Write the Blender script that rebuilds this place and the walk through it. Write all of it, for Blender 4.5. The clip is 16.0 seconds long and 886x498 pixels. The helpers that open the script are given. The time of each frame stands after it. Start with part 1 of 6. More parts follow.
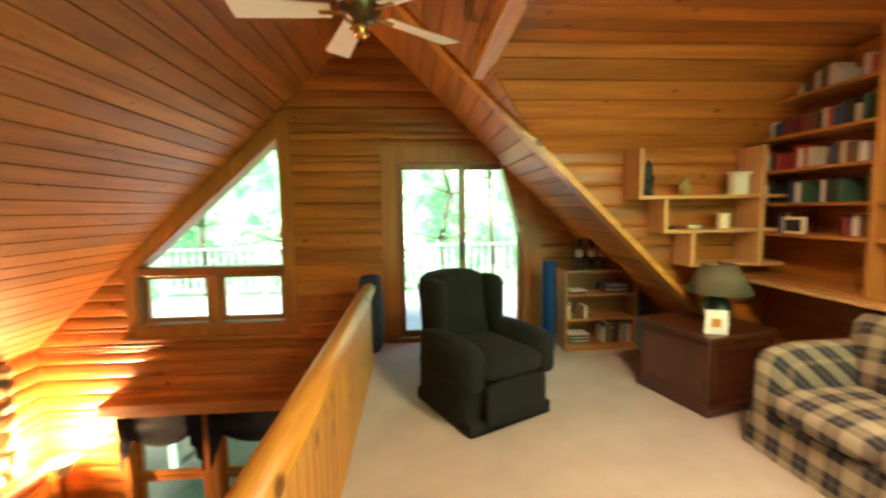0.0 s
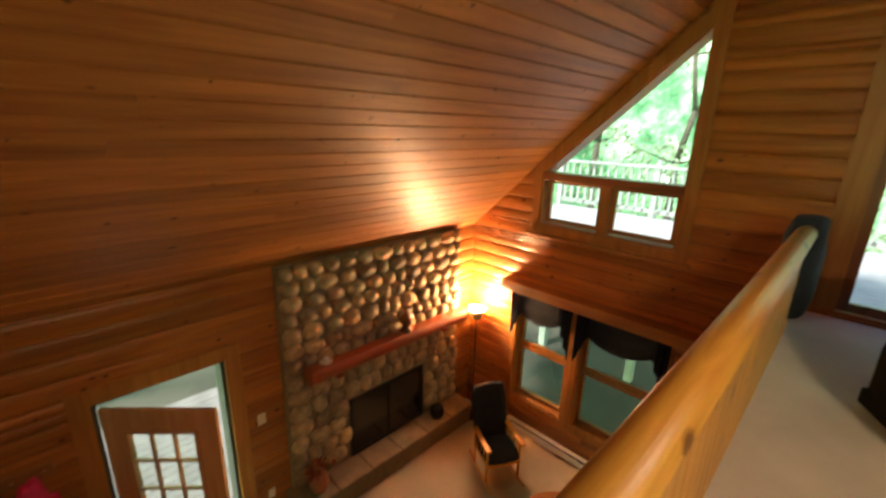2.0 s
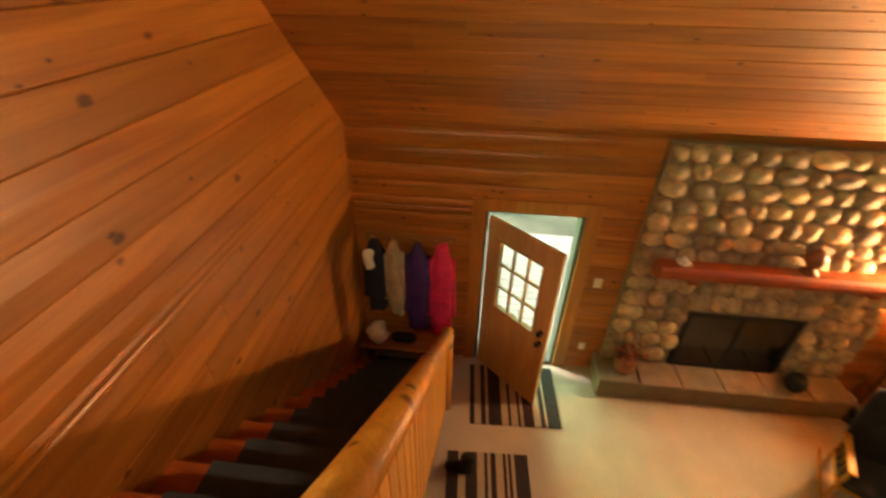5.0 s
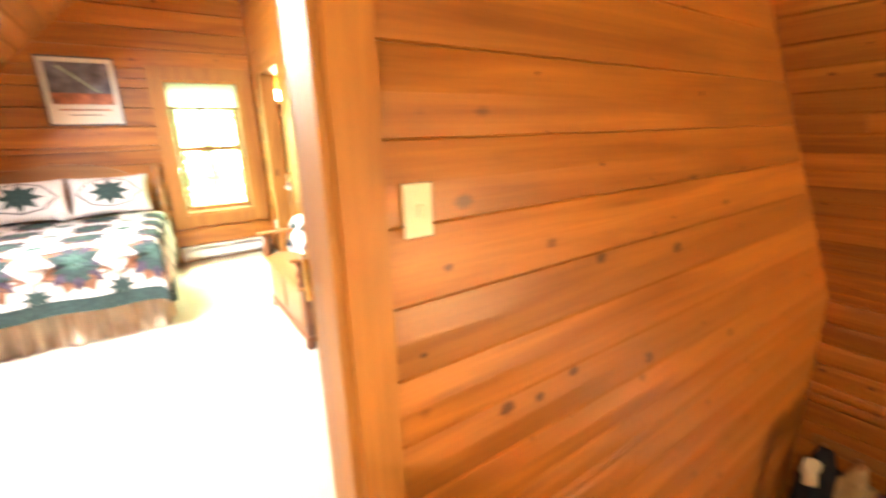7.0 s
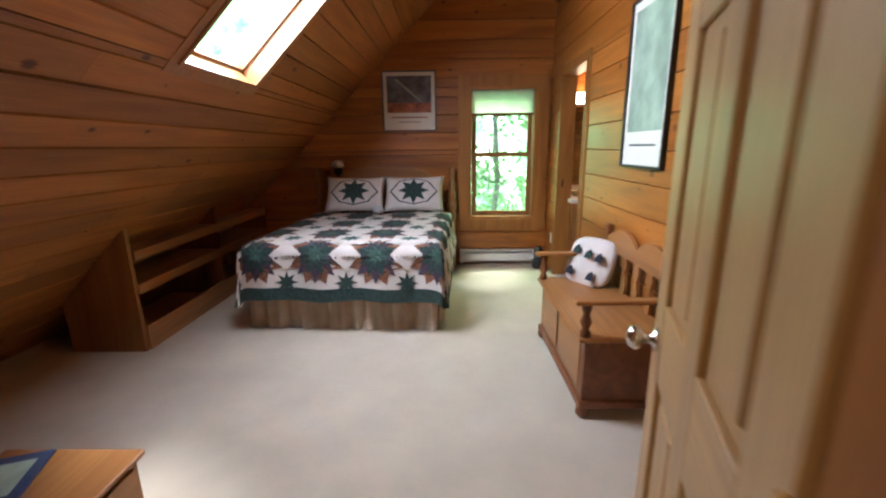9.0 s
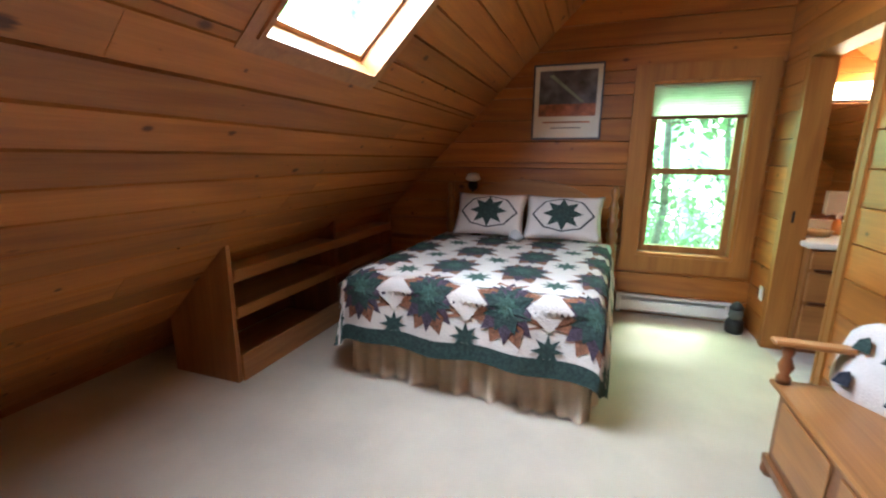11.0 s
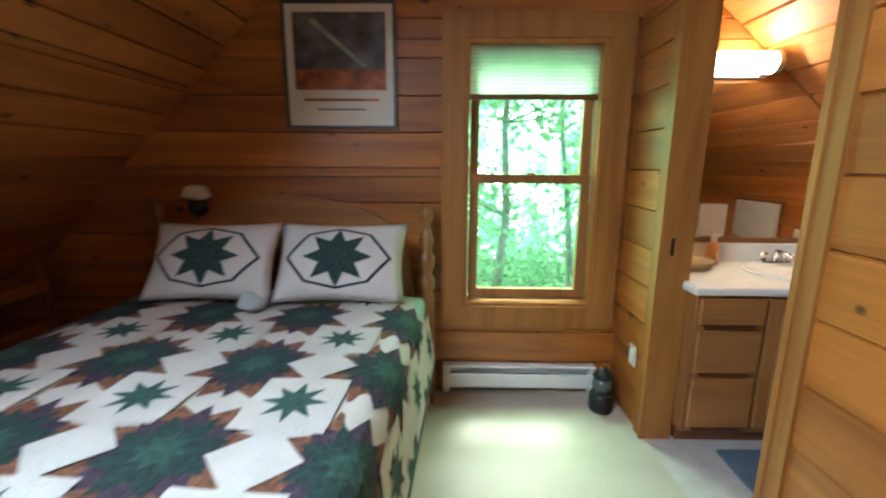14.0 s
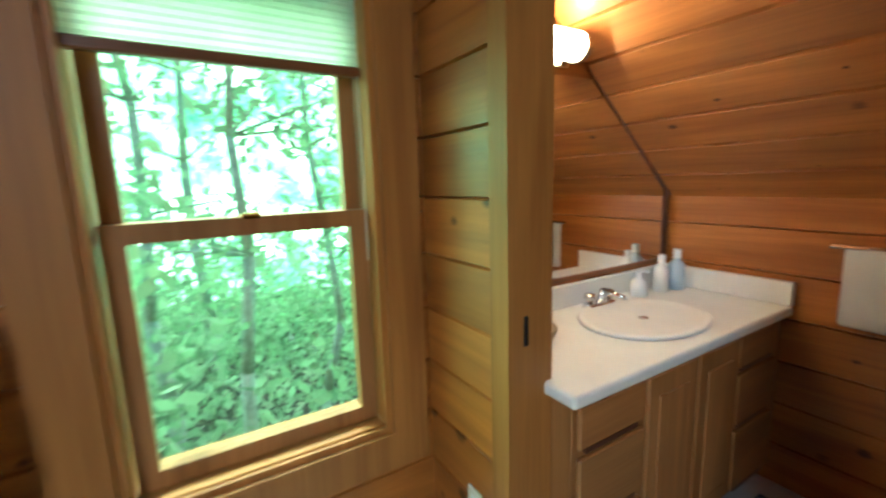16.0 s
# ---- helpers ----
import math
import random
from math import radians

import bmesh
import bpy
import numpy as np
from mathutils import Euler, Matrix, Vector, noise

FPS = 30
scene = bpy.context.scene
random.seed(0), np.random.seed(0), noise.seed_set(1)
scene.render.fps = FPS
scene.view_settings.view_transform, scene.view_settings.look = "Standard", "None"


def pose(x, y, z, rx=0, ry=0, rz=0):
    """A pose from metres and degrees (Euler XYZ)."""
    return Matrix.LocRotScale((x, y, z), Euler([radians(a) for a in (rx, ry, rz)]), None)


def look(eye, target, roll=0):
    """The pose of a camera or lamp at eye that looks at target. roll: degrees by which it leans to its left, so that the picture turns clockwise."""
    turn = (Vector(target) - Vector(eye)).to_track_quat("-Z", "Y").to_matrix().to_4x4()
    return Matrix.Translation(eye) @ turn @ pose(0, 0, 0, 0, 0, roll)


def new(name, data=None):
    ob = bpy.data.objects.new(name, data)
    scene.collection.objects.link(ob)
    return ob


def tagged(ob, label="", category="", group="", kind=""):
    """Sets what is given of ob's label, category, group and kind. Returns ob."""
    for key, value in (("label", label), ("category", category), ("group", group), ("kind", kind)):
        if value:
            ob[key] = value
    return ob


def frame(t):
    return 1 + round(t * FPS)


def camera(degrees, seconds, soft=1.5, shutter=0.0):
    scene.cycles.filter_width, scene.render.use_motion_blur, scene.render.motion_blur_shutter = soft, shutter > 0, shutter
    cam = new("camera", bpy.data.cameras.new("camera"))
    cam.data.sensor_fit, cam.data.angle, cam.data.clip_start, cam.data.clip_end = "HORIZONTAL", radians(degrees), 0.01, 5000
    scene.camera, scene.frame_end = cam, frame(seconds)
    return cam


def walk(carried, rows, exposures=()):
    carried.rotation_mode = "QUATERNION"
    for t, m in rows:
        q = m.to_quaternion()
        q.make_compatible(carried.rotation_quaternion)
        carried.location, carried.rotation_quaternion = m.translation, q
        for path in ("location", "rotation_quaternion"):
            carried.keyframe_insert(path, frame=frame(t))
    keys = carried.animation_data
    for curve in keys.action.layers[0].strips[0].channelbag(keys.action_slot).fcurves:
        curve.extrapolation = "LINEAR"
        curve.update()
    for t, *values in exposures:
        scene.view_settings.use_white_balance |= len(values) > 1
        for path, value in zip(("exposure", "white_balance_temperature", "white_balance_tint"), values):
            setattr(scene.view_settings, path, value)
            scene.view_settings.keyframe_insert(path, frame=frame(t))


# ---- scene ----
cam = camera(93.2, 16.0, soft=2.2, shutter=0.5)
METRES, EYE, TILT, LEAN, TURN = 6.1, 1.45, 0.0, 0.0, -4.0
ROWS = [
    (0.0, 0.0, 0.0, 0.0, -0.08, -5.36, 0.87),
    (0.5, 0.0111, 0.004, 0.0005, 14.96, -5.83, -0.33),
    (1.0, 0.016, 0.0031, -0.002, 29.37, -6.82, -0.95),
    (1.5, -0.0047, 0.0102, -0.0063, 41.79, -9.35, -0.93),
    (2.0, -0.0376, 0.0248, -0.0143, 49.12, -16.23, -1.42),
    (2.5, -0.057, 0.042, -0.0209, 56.62, -25.13, -3.14),
    (3.0, -0.0639, 0.0617, -0.0276, 64.97, -33.29, -4.65),
    (5.5, -0.07, 0.0076, -0.0318, 110.51, -29.71, -0.8),
    (6.0, -0.0567, -0.0094, -0.0272, 121.64, -24.33, -1.08),
    (6.5, -0.0231, -0.031, -0.0226, 135.02, -18.86, 0.65),
    (7.0, 0.0023, -0.0484, -0.0197, 149.57, -15.45, 1.65),
    (7.5, 0.0139, -0.0687, -0.0187, 164.64, -13.61, 2.63),
    (8.0, 0.0069, -0.0899, -0.0176, 176.03, -13.08, 1.05),
    (8.5, 0.0, -0.1147, -0.0155, 184.06, -13.22, 0.54),
    (9.0, 0.0109, -0.158, -0.0204, 184.74, -13.65, 0.64),
    (9.5, 0.0231, -0.1956, -0.0206, 190.01, -13.04, -0.68),
    (12.0, 0.0531, -0.3678, -0.0196, 205.93, -11.84, 0.77),
    (12.5, 0.047, -0.416, -0.0197, 194.93, -11.04, 0.22),
    (13.0, 0.0392, -0.4643, -0.0191, 188.48, -10.06, 0.86),
    (13.5, 0.0204, -0.5117, -0.0198, 189.83, -10.7, 0.03),
    (14.0, 0.0137, -0.5572, -0.0222, 185.0, -11.38, -0.33),
    (14.5, 0.0087, -0.6088, -0.0211, 177.85, -11.66, -0.16),
    (15.0, -0.0113, -0.6562, -0.0232, 176.05, -11.58, -1.06),
    (15.5, -0.02, -0.6969, -0.0224, 168.81, -10.7, -0.99),
    (16.0, -0.0217, -0.738, -0.0176, 152.57, -9.14, 1.79),
]
walk(cam, [(t, pose(0, 0, EYE, TILT, LEAN, TURN) @ pose(METRES * x, METRES * y, METRES * z, 90 + pitch, roll, yaw)) for t, x, y, z, yaw, pitch, roll in ROWS],
     exposures=[(0, 2.45, 6450, 15), (1.0, 2.05, 6500, 20), (3.0, 1.45, 6500, 24), (5.5, 2.9, 7200, 16), (6.2, 3.3, 7100, 14), (7.0, 3.5, 6500, 9), (7.5, 2.5, 6100, 5), (8.0, 1.75, 5800, 10), (9.0, 1.1, 5600, 12), (9.6, 0.95, 5500, 10), (12.0, 1.7, 5300, 4), (14.0, 1.25, 5100, -2), (16.0, 1.05, 5000, -4)])

# ---- light ----
world = bpy.data.worlds.new("sky")
scene.world = world
world.use_nodes = True
wn = world.node_tree.nodes
sky = wn.new("ShaderNodeTexSky")
sky.sky_type, sky.sun_disc, sky.sun_elevation, sky.sun_rotation = "NISHITA", False, radians(60), radians(166)
world.node_tree.links.new(sky.outputs[0], wn["Background"].inputs[0])
wn["Background"].inputs[1].default_value = 0.15


def lamp(name, kind, energy, color, matrix, size=0.1, angle=0.1):
    data = bpy.data.lights.new(name, kind)
    data.energy, data.color = energy, color
    if kind == "SUN":
        data.angle = angle
    elif kind == "AREA":
        if isinstance(size, tuple):
            data.shape, data.size, data.size_y = "RECTANGLE", size[0], size[1]
        else:
            data.size = size
    else:
        data.shadow_soft_size = size
    ob = new(name, data)
    ob.matrix_world = matrix
    return ob


lamp("sun", "SUN", 2.6, (1.0, 0.95, 0.86), look((-3, -12, 22), (0, 0, 0)), angle=radians(10))
WARM = (1.0, 0.62, 0.28)

# ---- materials ----


def mat(name, color=(0.8, 0.8, 0.8), rough=0.6, metal=0.0, vary=0.12, scale=9.0, bump=0.1, bscale=60.0, emit=None, coat=0.0):
    m = bpy.data.materials.new(name)
    m.use_nodes = True
    nt = m.node_tree
    b = nt.nodes["Principled BSDF"]
    b.inputs["Roughness"].default_value = rough
    b.inputs["Metallic"].default_value = metal
    b.inputs["Coat Weight"].default_value = coat
    tc = nt.nodes.new("ShaderNodeTexCoord")
    no = nt.nodes.new("ShaderNodeTexNoise")
    no.inputs["Scale"].default_value = scale
    no.inputs["Detail"].default_value = 5
    nt.links.new(tc.outputs["Object"], no.inputs["Vector"])
    ra = nt.nodes.new("ShaderNodeValToRGB")
    ra.color_ramp.elements[0].position, ra.color_ramp.elements[1].position = 0.3, 0.7
    ra.color_ramp.elements[0].color = (*[c * (1 - vary) for c in color], 1)
    ra.color_ramp.elements[1].color = (*[min(1, c * (1 + vary)) for c in color], 1)
    nt.links.new(no.outputs["Fac"], ra.inputs[0])
    nt.links.new(ra.outputs[0], b.inputs["Base Color"])
    if bump:
        n2 = nt.nodes.new("ShaderNodeTexNoise")
        n2.inputs["Scale"].default_value = bscale
        n2.inputs["Detail"].default_value = 4
        bu = nt.nodes.new("ShaderNodeBump")
        bu.inputs["Strength"].default_value = bump
        bu.inputs["Distance"].default_value = 0.02
        nt.links.new(tc.outputs["Object"], n2.inputs["Vector"])
        nt.links.new(n2.outputs["Fac"], bu.inputs["Height"])
        nt.links.new(bu.outputs[0], b.inputs["Normal"])
    if emit:
        b.inputs["Emission Color"].default_value = (*emit[0], 1)
        b.inputs["Emission Strength"].default_value = emit[1]
    return m


def wood(name, dark, light, axis, rough=0.38, knots=0.0, island=False, across=11.0, vary=0.35, coat=0.15):
    """Sawn, varnished wood with its grain along one axis, shade by shade from board to board."""
    m = bpy.data.materials.new(name)
    m.use_nodes = True
    nt = m.node_tree
    L = nt.links.new
    b = nt.nodes["Principled BSDF"]
    b.inputs["Coat Weight"].default_value = coat
    b.inputs["Coat Roughness"].default_value = 0.3
    tc = nt.nodes.new("ShaderNodeTexCoord")
    if island:
        rnd = nt.nodes.new("ShaderNodeNewGeometry").outputs["Random Per Island"]
    else:
        rnd = nt.nodes.new("ShaderNodeObjectInfo").outputs["Random"]
    mul = nt.nodes.new("ShaderNodeMath")
    mul.operation = "MULTIPLY"
    mul.inputs[1].default_value = 41.0
    L(rnd, mul.inputs[0])
    add = nt.nodes.new("ShaderNodeVectorMath")
    add.operation = "ADD"
    L(tc.outputs["Object"], add.inputs[0])
    L(mul.outputs[0], add.inputs[1])

    def mapped(along, cross):
        mp = nt.nodes.new("ShaderNodeMapping")
        s = [cross] * 3
        s["xyz".index(axis)] = along
        mp.inputs["Scale"].default_value = s
        L(add.outputs[0], mp.inputs["Vector"])
        return mp.outputs[0]

    gr = nt.nodes.new("ShaderNodeTexNoise")
    gr.inputs["Scale"].default_value = 1.0
    gr.inputs["Detail"].default_value = 7
    gr.inputs["Distortion"].default_value = 0.9
    L(mapped(0.9, across), gr.inputs["Vector"])
    fine = nt.nodes.new("ShaderNodeTexNoise")
    fine.inputs["Scale"].default_value = 1.0
    fine.inputs["Detail"].default_value = 3
    L(mapped(3.0, across * 9), fine.inputs["Vector"])
    ra = nt.nodes.new("ShaderNodeValToRGB")
    ra.color_ramp.elements[0].position, ra.color_ramp.elements[1].position = 0.28, 0.72
    ra.color_ramp.elements[0].color, ra.color_ramp.elements[1].color = (*dark, 1), (*light, 1)
    L(gr.outputs["Fac"], ra.inputs[0])
    tone = nt.nodes.new("ShaderNodeMapRange")
    tone.inputs["To Min"].default_value, tone.inputs["To Max"].default_value = 1 - vary, 1 + vary * 0.6
    L(rnd, tone.inputs["Value"])
    hs = nt.nodes.new("ShaderNodeHueSaturation")
    L(tone.outputs[0], hs.inputs["Value"])
    L(ra.outputs[0], hs.inputs["Color"])
    out = hs.outputs[0]
    fm = nt.nodes.new("ShaderNodeMix")
    fm.data_type, fm.blend_type = "RGBA", "MULTIPLY"
    fm.inputs[0].default_value = 0.22
    L(out, fm.inputs[6])
    fr = nt.nodes.new("ShaderNodeValToRGB")
    fr.color_ramp.elements[0].position, fr.color_ramp.elements[1].position = 0.35, 0.6
    fr.color_ramp.elements[0].color = (0.5, 0.42, 0.35, 1)
    L(fine.outputs["Fac"], fr.inputs[0])
    L(fr.outputs[0], fm.inputs[7])
    out = fm.outputs[2]
    if knots:
        vo = nt.nodes.new("ShaderNodeTexVoronoi")
        vo.inputs["Scale"].default_value = 1.0
        L(mapped(6.5, 9.0), vo.inputs["Vector"])
        wob = nt.nodes.new("ShaderNodeSeparateColor")
        L(vo.outputs["Color"], wob.inputs[0])
        size = nt.nodes.new("ShaderNodeMapRange")
        size.inputs["To Min"].default_value, size.inputs["To Max"].default_value = 0.75, 3.2
        L(wob.outputs[0], size.inputs["Value"])
        far = nt.nodes.new("ShaderNodeMath")
        far.operation = "MULTIPLY_ADD"
        L(vo.outputs["Distance"], far.inputs[0])
        L(size.outputs[0], far.inputs[1])
        ripple = nt.nodes.new("ShaderNodeMath")
        ripple.operation = "MULTIPLY_ADD"
        ripple.inputs[1].default_value, ripple.inputs[2].default_value = 0.14, -0.07
        L(fine.outputs["Fac"], ripple.inputs[0])
        L(ripple.outputs[0], far.inputs[2])
        kr = nt.nodes.new("ShaderNodeValToRGB")
        kr.color_ramp.elements[0].position, kr.color_ramp.elements[1].position = knots * 0.5, knots
        kr.color_ramp.elements[0].color = (0.10, 0.035, 0.012, 1)
        kr.color_ramp.elements[1].color = (1, 1, 1, 1)
        L(far.outputs[0], kr.inputs[0])
        km = nt.nodes.new("ShaderNodeMix")
        km.data_type, km.blend_type = "RGBA", "MULTIPLY"
        km.inputs[0].default_value = 0.85
        L(out, km.inputs[6])
        L(kr.outputs[0], km.inputs[7])
        out = km.outputs[2]
    L(out, b.inputs["Base Color"])
    rr = nt.nodes.new("ShaderNodeMapRange")
    rr.inputs["To Min"].default_value, rr.inputs["To Max"].default_value = rough - 0.08, rough + 0.14
    L(gr.outputs["Fac"], rr.inputs["Value"])
    L(rr.outputs[0], b.inputs["Roughness"])
    bu = nt.nodes.new("ShaderNodeBump")
    bu.inputs["Strength"].default_value = 0.12
    bu.inputs["Distance"].default_value = 0.01
    L(fine.outputs["Fac"], bu.inputs["Height"])
    L(bu.outputs[0], b.inputs["Normal"])
    return m


PD, PL = (0.25, 0.074, 0.009), (0.49, 0.178, 0.026)
PINE = {a: wood("pine_" + a, PD, PL, a, knots=0.20, vary=0.24) for a in "xyz"}
CEIL = wood("pine_ceiling", (0.265, 0.085, 0.013), (0.49, 0.187, 0.033), "y", knots=0.17, vary=0.24, rough=0.47, coat=0.06, island=True)
CEILX = wood("pine_ceiling_dormer", (0.265, 0.085, 0.013), (0.49, 0.187, 0.033), "x", knots=0.17, vary=0.24, rough=0.47, coat=0.06, island=True)
TRIM = {a: wood("trim_" + a, (0.28, 0.10, 0.016), (0.45, 0.19, 0.036), a, vary=0.15, rough=0.48, coat=0.05) for a in "xyz"}
LOG = {a: wood("peeled_log_" + a, (0.46, 0.17, 0.018), (0.74, 0.36, 0.05), a, vary=0.1, knots=0.30, rough=0.4, coat=0.1, across=16.0) for a in "xyz"}
OAK = {a: wood("oak_" + a, (0.24, 0.095, 0.025), (0.42, 0.19, 0.055), a, vary=0.12, rough=0.35) for a in "xyz"}
DARKWOOD = {a: wood("dark_stained_" + a, (0.055, 0.016, 0.008), (0.12, 0.036, 0.016), a, vary=0.15, rough=0.3) for a in "xyz"}
BROWN = {a: wood("brown_" + a, (0.13, 0.045, 0.014), (0.26, 0.095, 0.03), a, vary=0.12, rough=0.35) for a in "xyz"}
FIR = {a: wood("fir_door_" + a, (0.32, 0.17, 0.055), (0.46, 0.27, 0.10), a, vary=0.1, rough=0.4) for a in "xyz"}
CARPET = mat("cream_carpet", (0.62, 0.54, 0.43), 0.95, vary=0.08, scale=3.0, bump=0.6, bscale=320)
BLACKFAB = mat("black_green_velour", (0.004, 0.006, 0.005), 1.0, vary=0.4, bump=0.3, bscale=180)
BLACK = mat("black_satin", (0.012, 0.012, 0.012), 0.45, bump=0.02)
DARKMETAL = mat("dark_iron", (0.02, 0.02, 0.02), 0.4, 0.6, bump=0.05)
CHROME = mat("chrome", (0.75, 0.75, 0.75), 0.15, 1.0, bump=0)
BRASS = mat("brass", (0.7, 0.45, 0.15), 0.25, 1.0, bump=0)
WHITE = mat("white_paint", (0.78, 0.77, 0.74), 0.45, vary=0.04, bump=0.03)
IVORY = mat("ivory_plastic", (0.72, 0.66, 0.5), 0.35, vary=0.03, bump=0)
CREAMF = mat("quilt_white", (0.64, 0.58, 0.54), 0.9, vary=0.06, bump=0.4, bscale=90)
GREENF = mat("quilt_dark_green", (0.024, 0.045, 0.040), 0.9, vary=0.45, scale=60, bump=0.4, bscale=120)
GREENM = mat("quilt_mid_green", (0.042, 0.085, 0.066), 0.9, vary=0.4, scale=70, bump=0.4, bscale=120)
PLUM = mat("quilt_plum", (0.055, 0.035, 0.055), 0.9, vary=0.5, scale=60, bump=0.4, bscale=120)
RUSTF = mat("quilt_rust", (0.20, 0.085, 0.045), 0.9, vary=0.5, scale=60, bump=0.4, bscale=120)
SKIRT = mat("beige_satin_skirt", (0.74, 0.58, 0.42), 0.55, vary=0.1, bump=0.1)
MORTAR = mat("mortar", (0.25, 0.19, 0.12), 0.95, bump=0.5)
HEARTH = mat("hearth_flagstone", (0.26, 0.20, 0.14), 0.8, vary=0.25, scale=5, bump=0.4)
SOOT = mat("soot_black", (0.012, 0.010, 0.009), 0.8, bump=0.3)
BLUE = mat("blue_foam", (0.02, 0.16, 0.55), 0.7, bump=0.1)
COUNTER = mat("white_laminate", (0.80, 0.77, 0.70), 0.3, vary=0.03, bump=0)
SHADEF = mat("taupe_lampshade", (0.12, 0.092, 0.055), 0.8, bump=0.2)
GLOW = mat("lit_bulb", (1, 0.9, 0.7), 0.5, bump=0, emit=((1.0, 0.72, 0.38), 22.0))
GLOWB = mat("lit_tube", (1, 0.9, 0.7), 0.5, bump=0, emit=((1.0, 0.75, 0.42), 14.0))
PINK = mat("pink_nylon", (0.72, 0.03, 0.13), 0.6, vary=0.2, bump=0.4, bscale=25)
PURPLE = mat("purple_nylon", (0.055, 0.02, 0.13), 0.6, vary=0.3, bump=0.4, bscale=25)
TAN = mat("tan_canvas", (0.42, 0.31, 0.17), 0.8, vary=0.2, bump=0.4, bscale=25)
NAVY = mat("navy_cloth", (0.012, 0.014, 0.026), 0.85, vary=0.3, bump=0.4, bscale=40)
SLATE = mat("slate_carpet", (0.045, 0.055, 0.07), 0.95, vary=0.2, bump=0.6, bscale=250)
GREYRUG = mat("grey_blue_rug", (0.13, 0.17, 0.22), 0.95, vary=0.15, bump=0.6, bscale=250)
TOWEL = mat("white_terry", (0.75, 0.72, 0.68), 0.95, vary=0.05, bump=0.7, bscale=200)
GREYB = mat("weathered_grey_boards", (0.40, 0.41, 0.41), 0.8, vary=0.15, scale=4, bump=0.2)
PAPER = mat("paper_print", (0.72, 0.70, 0.64), 0.6, vary=0.03, bump=0)
STAIRRED = wood("red_stained_tread", (0.26, 0.05, 0.012), (0.42, 0.10, 0.025), "y", vary=0.1)
BARK = mat("bark", (0.10, 0.085, 0.065), 0.9, vary=0.4, scale=14, bump=0.8, bscale=30)
PALEBARK = mat("pale_bark", (0.42, 0.42, 0.38), 0.85, vary=0.3, scale=14, bump=0.5, bscale=30)
def leafy(name, color):
    """Thin leaves that let part of the light through."""
    m = mat(name, color, 0.55, vary=0.5, scale=1.2, bump=0)
    nt = m.node_tree
    b = nt.nodes["Principled BSDF"]
    tr = nt.nodes.new("ShaderNodeBsdfTranslucent")
    nt.links.new(b.inputs["Base Color"].links[0].from_socket, tr.inputs[0])
    mx = nt.nodes.new("ShaderNodeMixShader")
    mx.inputs[0].default_value = 0.5
    nt.links.new(b.outputs[0], mx.inputs[1])
    nt.links.new(tr.outputs[0], mx.inputs[2])
    nt.links.new(mx.outputs[0], nt.nodes["Material Output"].inputs[0])
    return m


LEAF = leafy("leaves", (0.36, 0.46, 0.29))
BLIND = leafy("pleated_blind", (0.66, 0.78, 0.60))
GROUNDM = mat("forest_floor", (0.055, 0.052, 0.036), 0.95, vary=0.4, scale=0.8, bump=0.5, bscale=5)


def stone_material():
    m = mat("river_stone", (0.38, 0.30, 0.18), 0.75, vary=0.3, scale=14, bump=0.35, bscale=45)
    nt = m.node_tree
    b = nt.nodes["Principled BSDF"]
    src = b.inputs["Base Color"].links[0].from_socket
    oi = nt.nodes.new("ShaderNodeObjectInfo")
    ra = nt.nodes.new("ShaderNodeValToRGB")
    e = ra.color_ramp.elements
    e[0].color, e[1].color = (0.55, 0.5, 0.48, 1), (1.35, 1.2, 1.0, 1)
    mid = e.new(0.5)
    mid.color = (0.9, 0.85, 0.75, 1)
    mx = nt.nodes.new("ShaderNodeMix")
    mx.data_type, mx.blend_type = "RGBA", "MULTIPLY"
    mx.inputs[0].default_value = 1.0
    nt.links.new(oi.outputs["Random"], ra.inputs[0])
    nt.links.new(src, mx.inputs[6])
    nt.links.new(ra.outputs[0], mx.inputs[7])
    nt.links.new(mx.outputs[2], b.inputs["Base Color"])
    return m


STONE = stone_material()


def glass_material(name, tint=(1, 1, 1)):
    m = bpy.data.materials.new(name)
    m.use_nodes = True
    nt = m.node_tree
    nt.nodes.remove(nt.nodes["Principled BSDF"])
    tr = nt.nodes.new("ShaderNodeBsdfTransparent")
    tr.inputs[0].default_value = (*tint, 1)
    gl = nt.nodes.new("ShaderNodeBsdfGlossy")
    gl.inputs["Roughness"].default_value = 0.02
    mx = nt.nodes.new("ShaderNodeMixShader")
    mx.inputs[0].default_value = 0.05
    nt.links.new(tr.outputs[0], mx.inputs[1])
    nt.links.new(gl.outputs[0], mx.inputs[2])
    nt.links.new(mx.outputs[0], nt.nodes["Material Output"].inputs[0])
    return m


GLASS = glass_material("window_glass", (0.97, 1.0, 0.98))
MIRROR = mat("mirror_silver", (0.92, 0.93, 0.92), 0.01, 1.0, vary=0, bump=0)


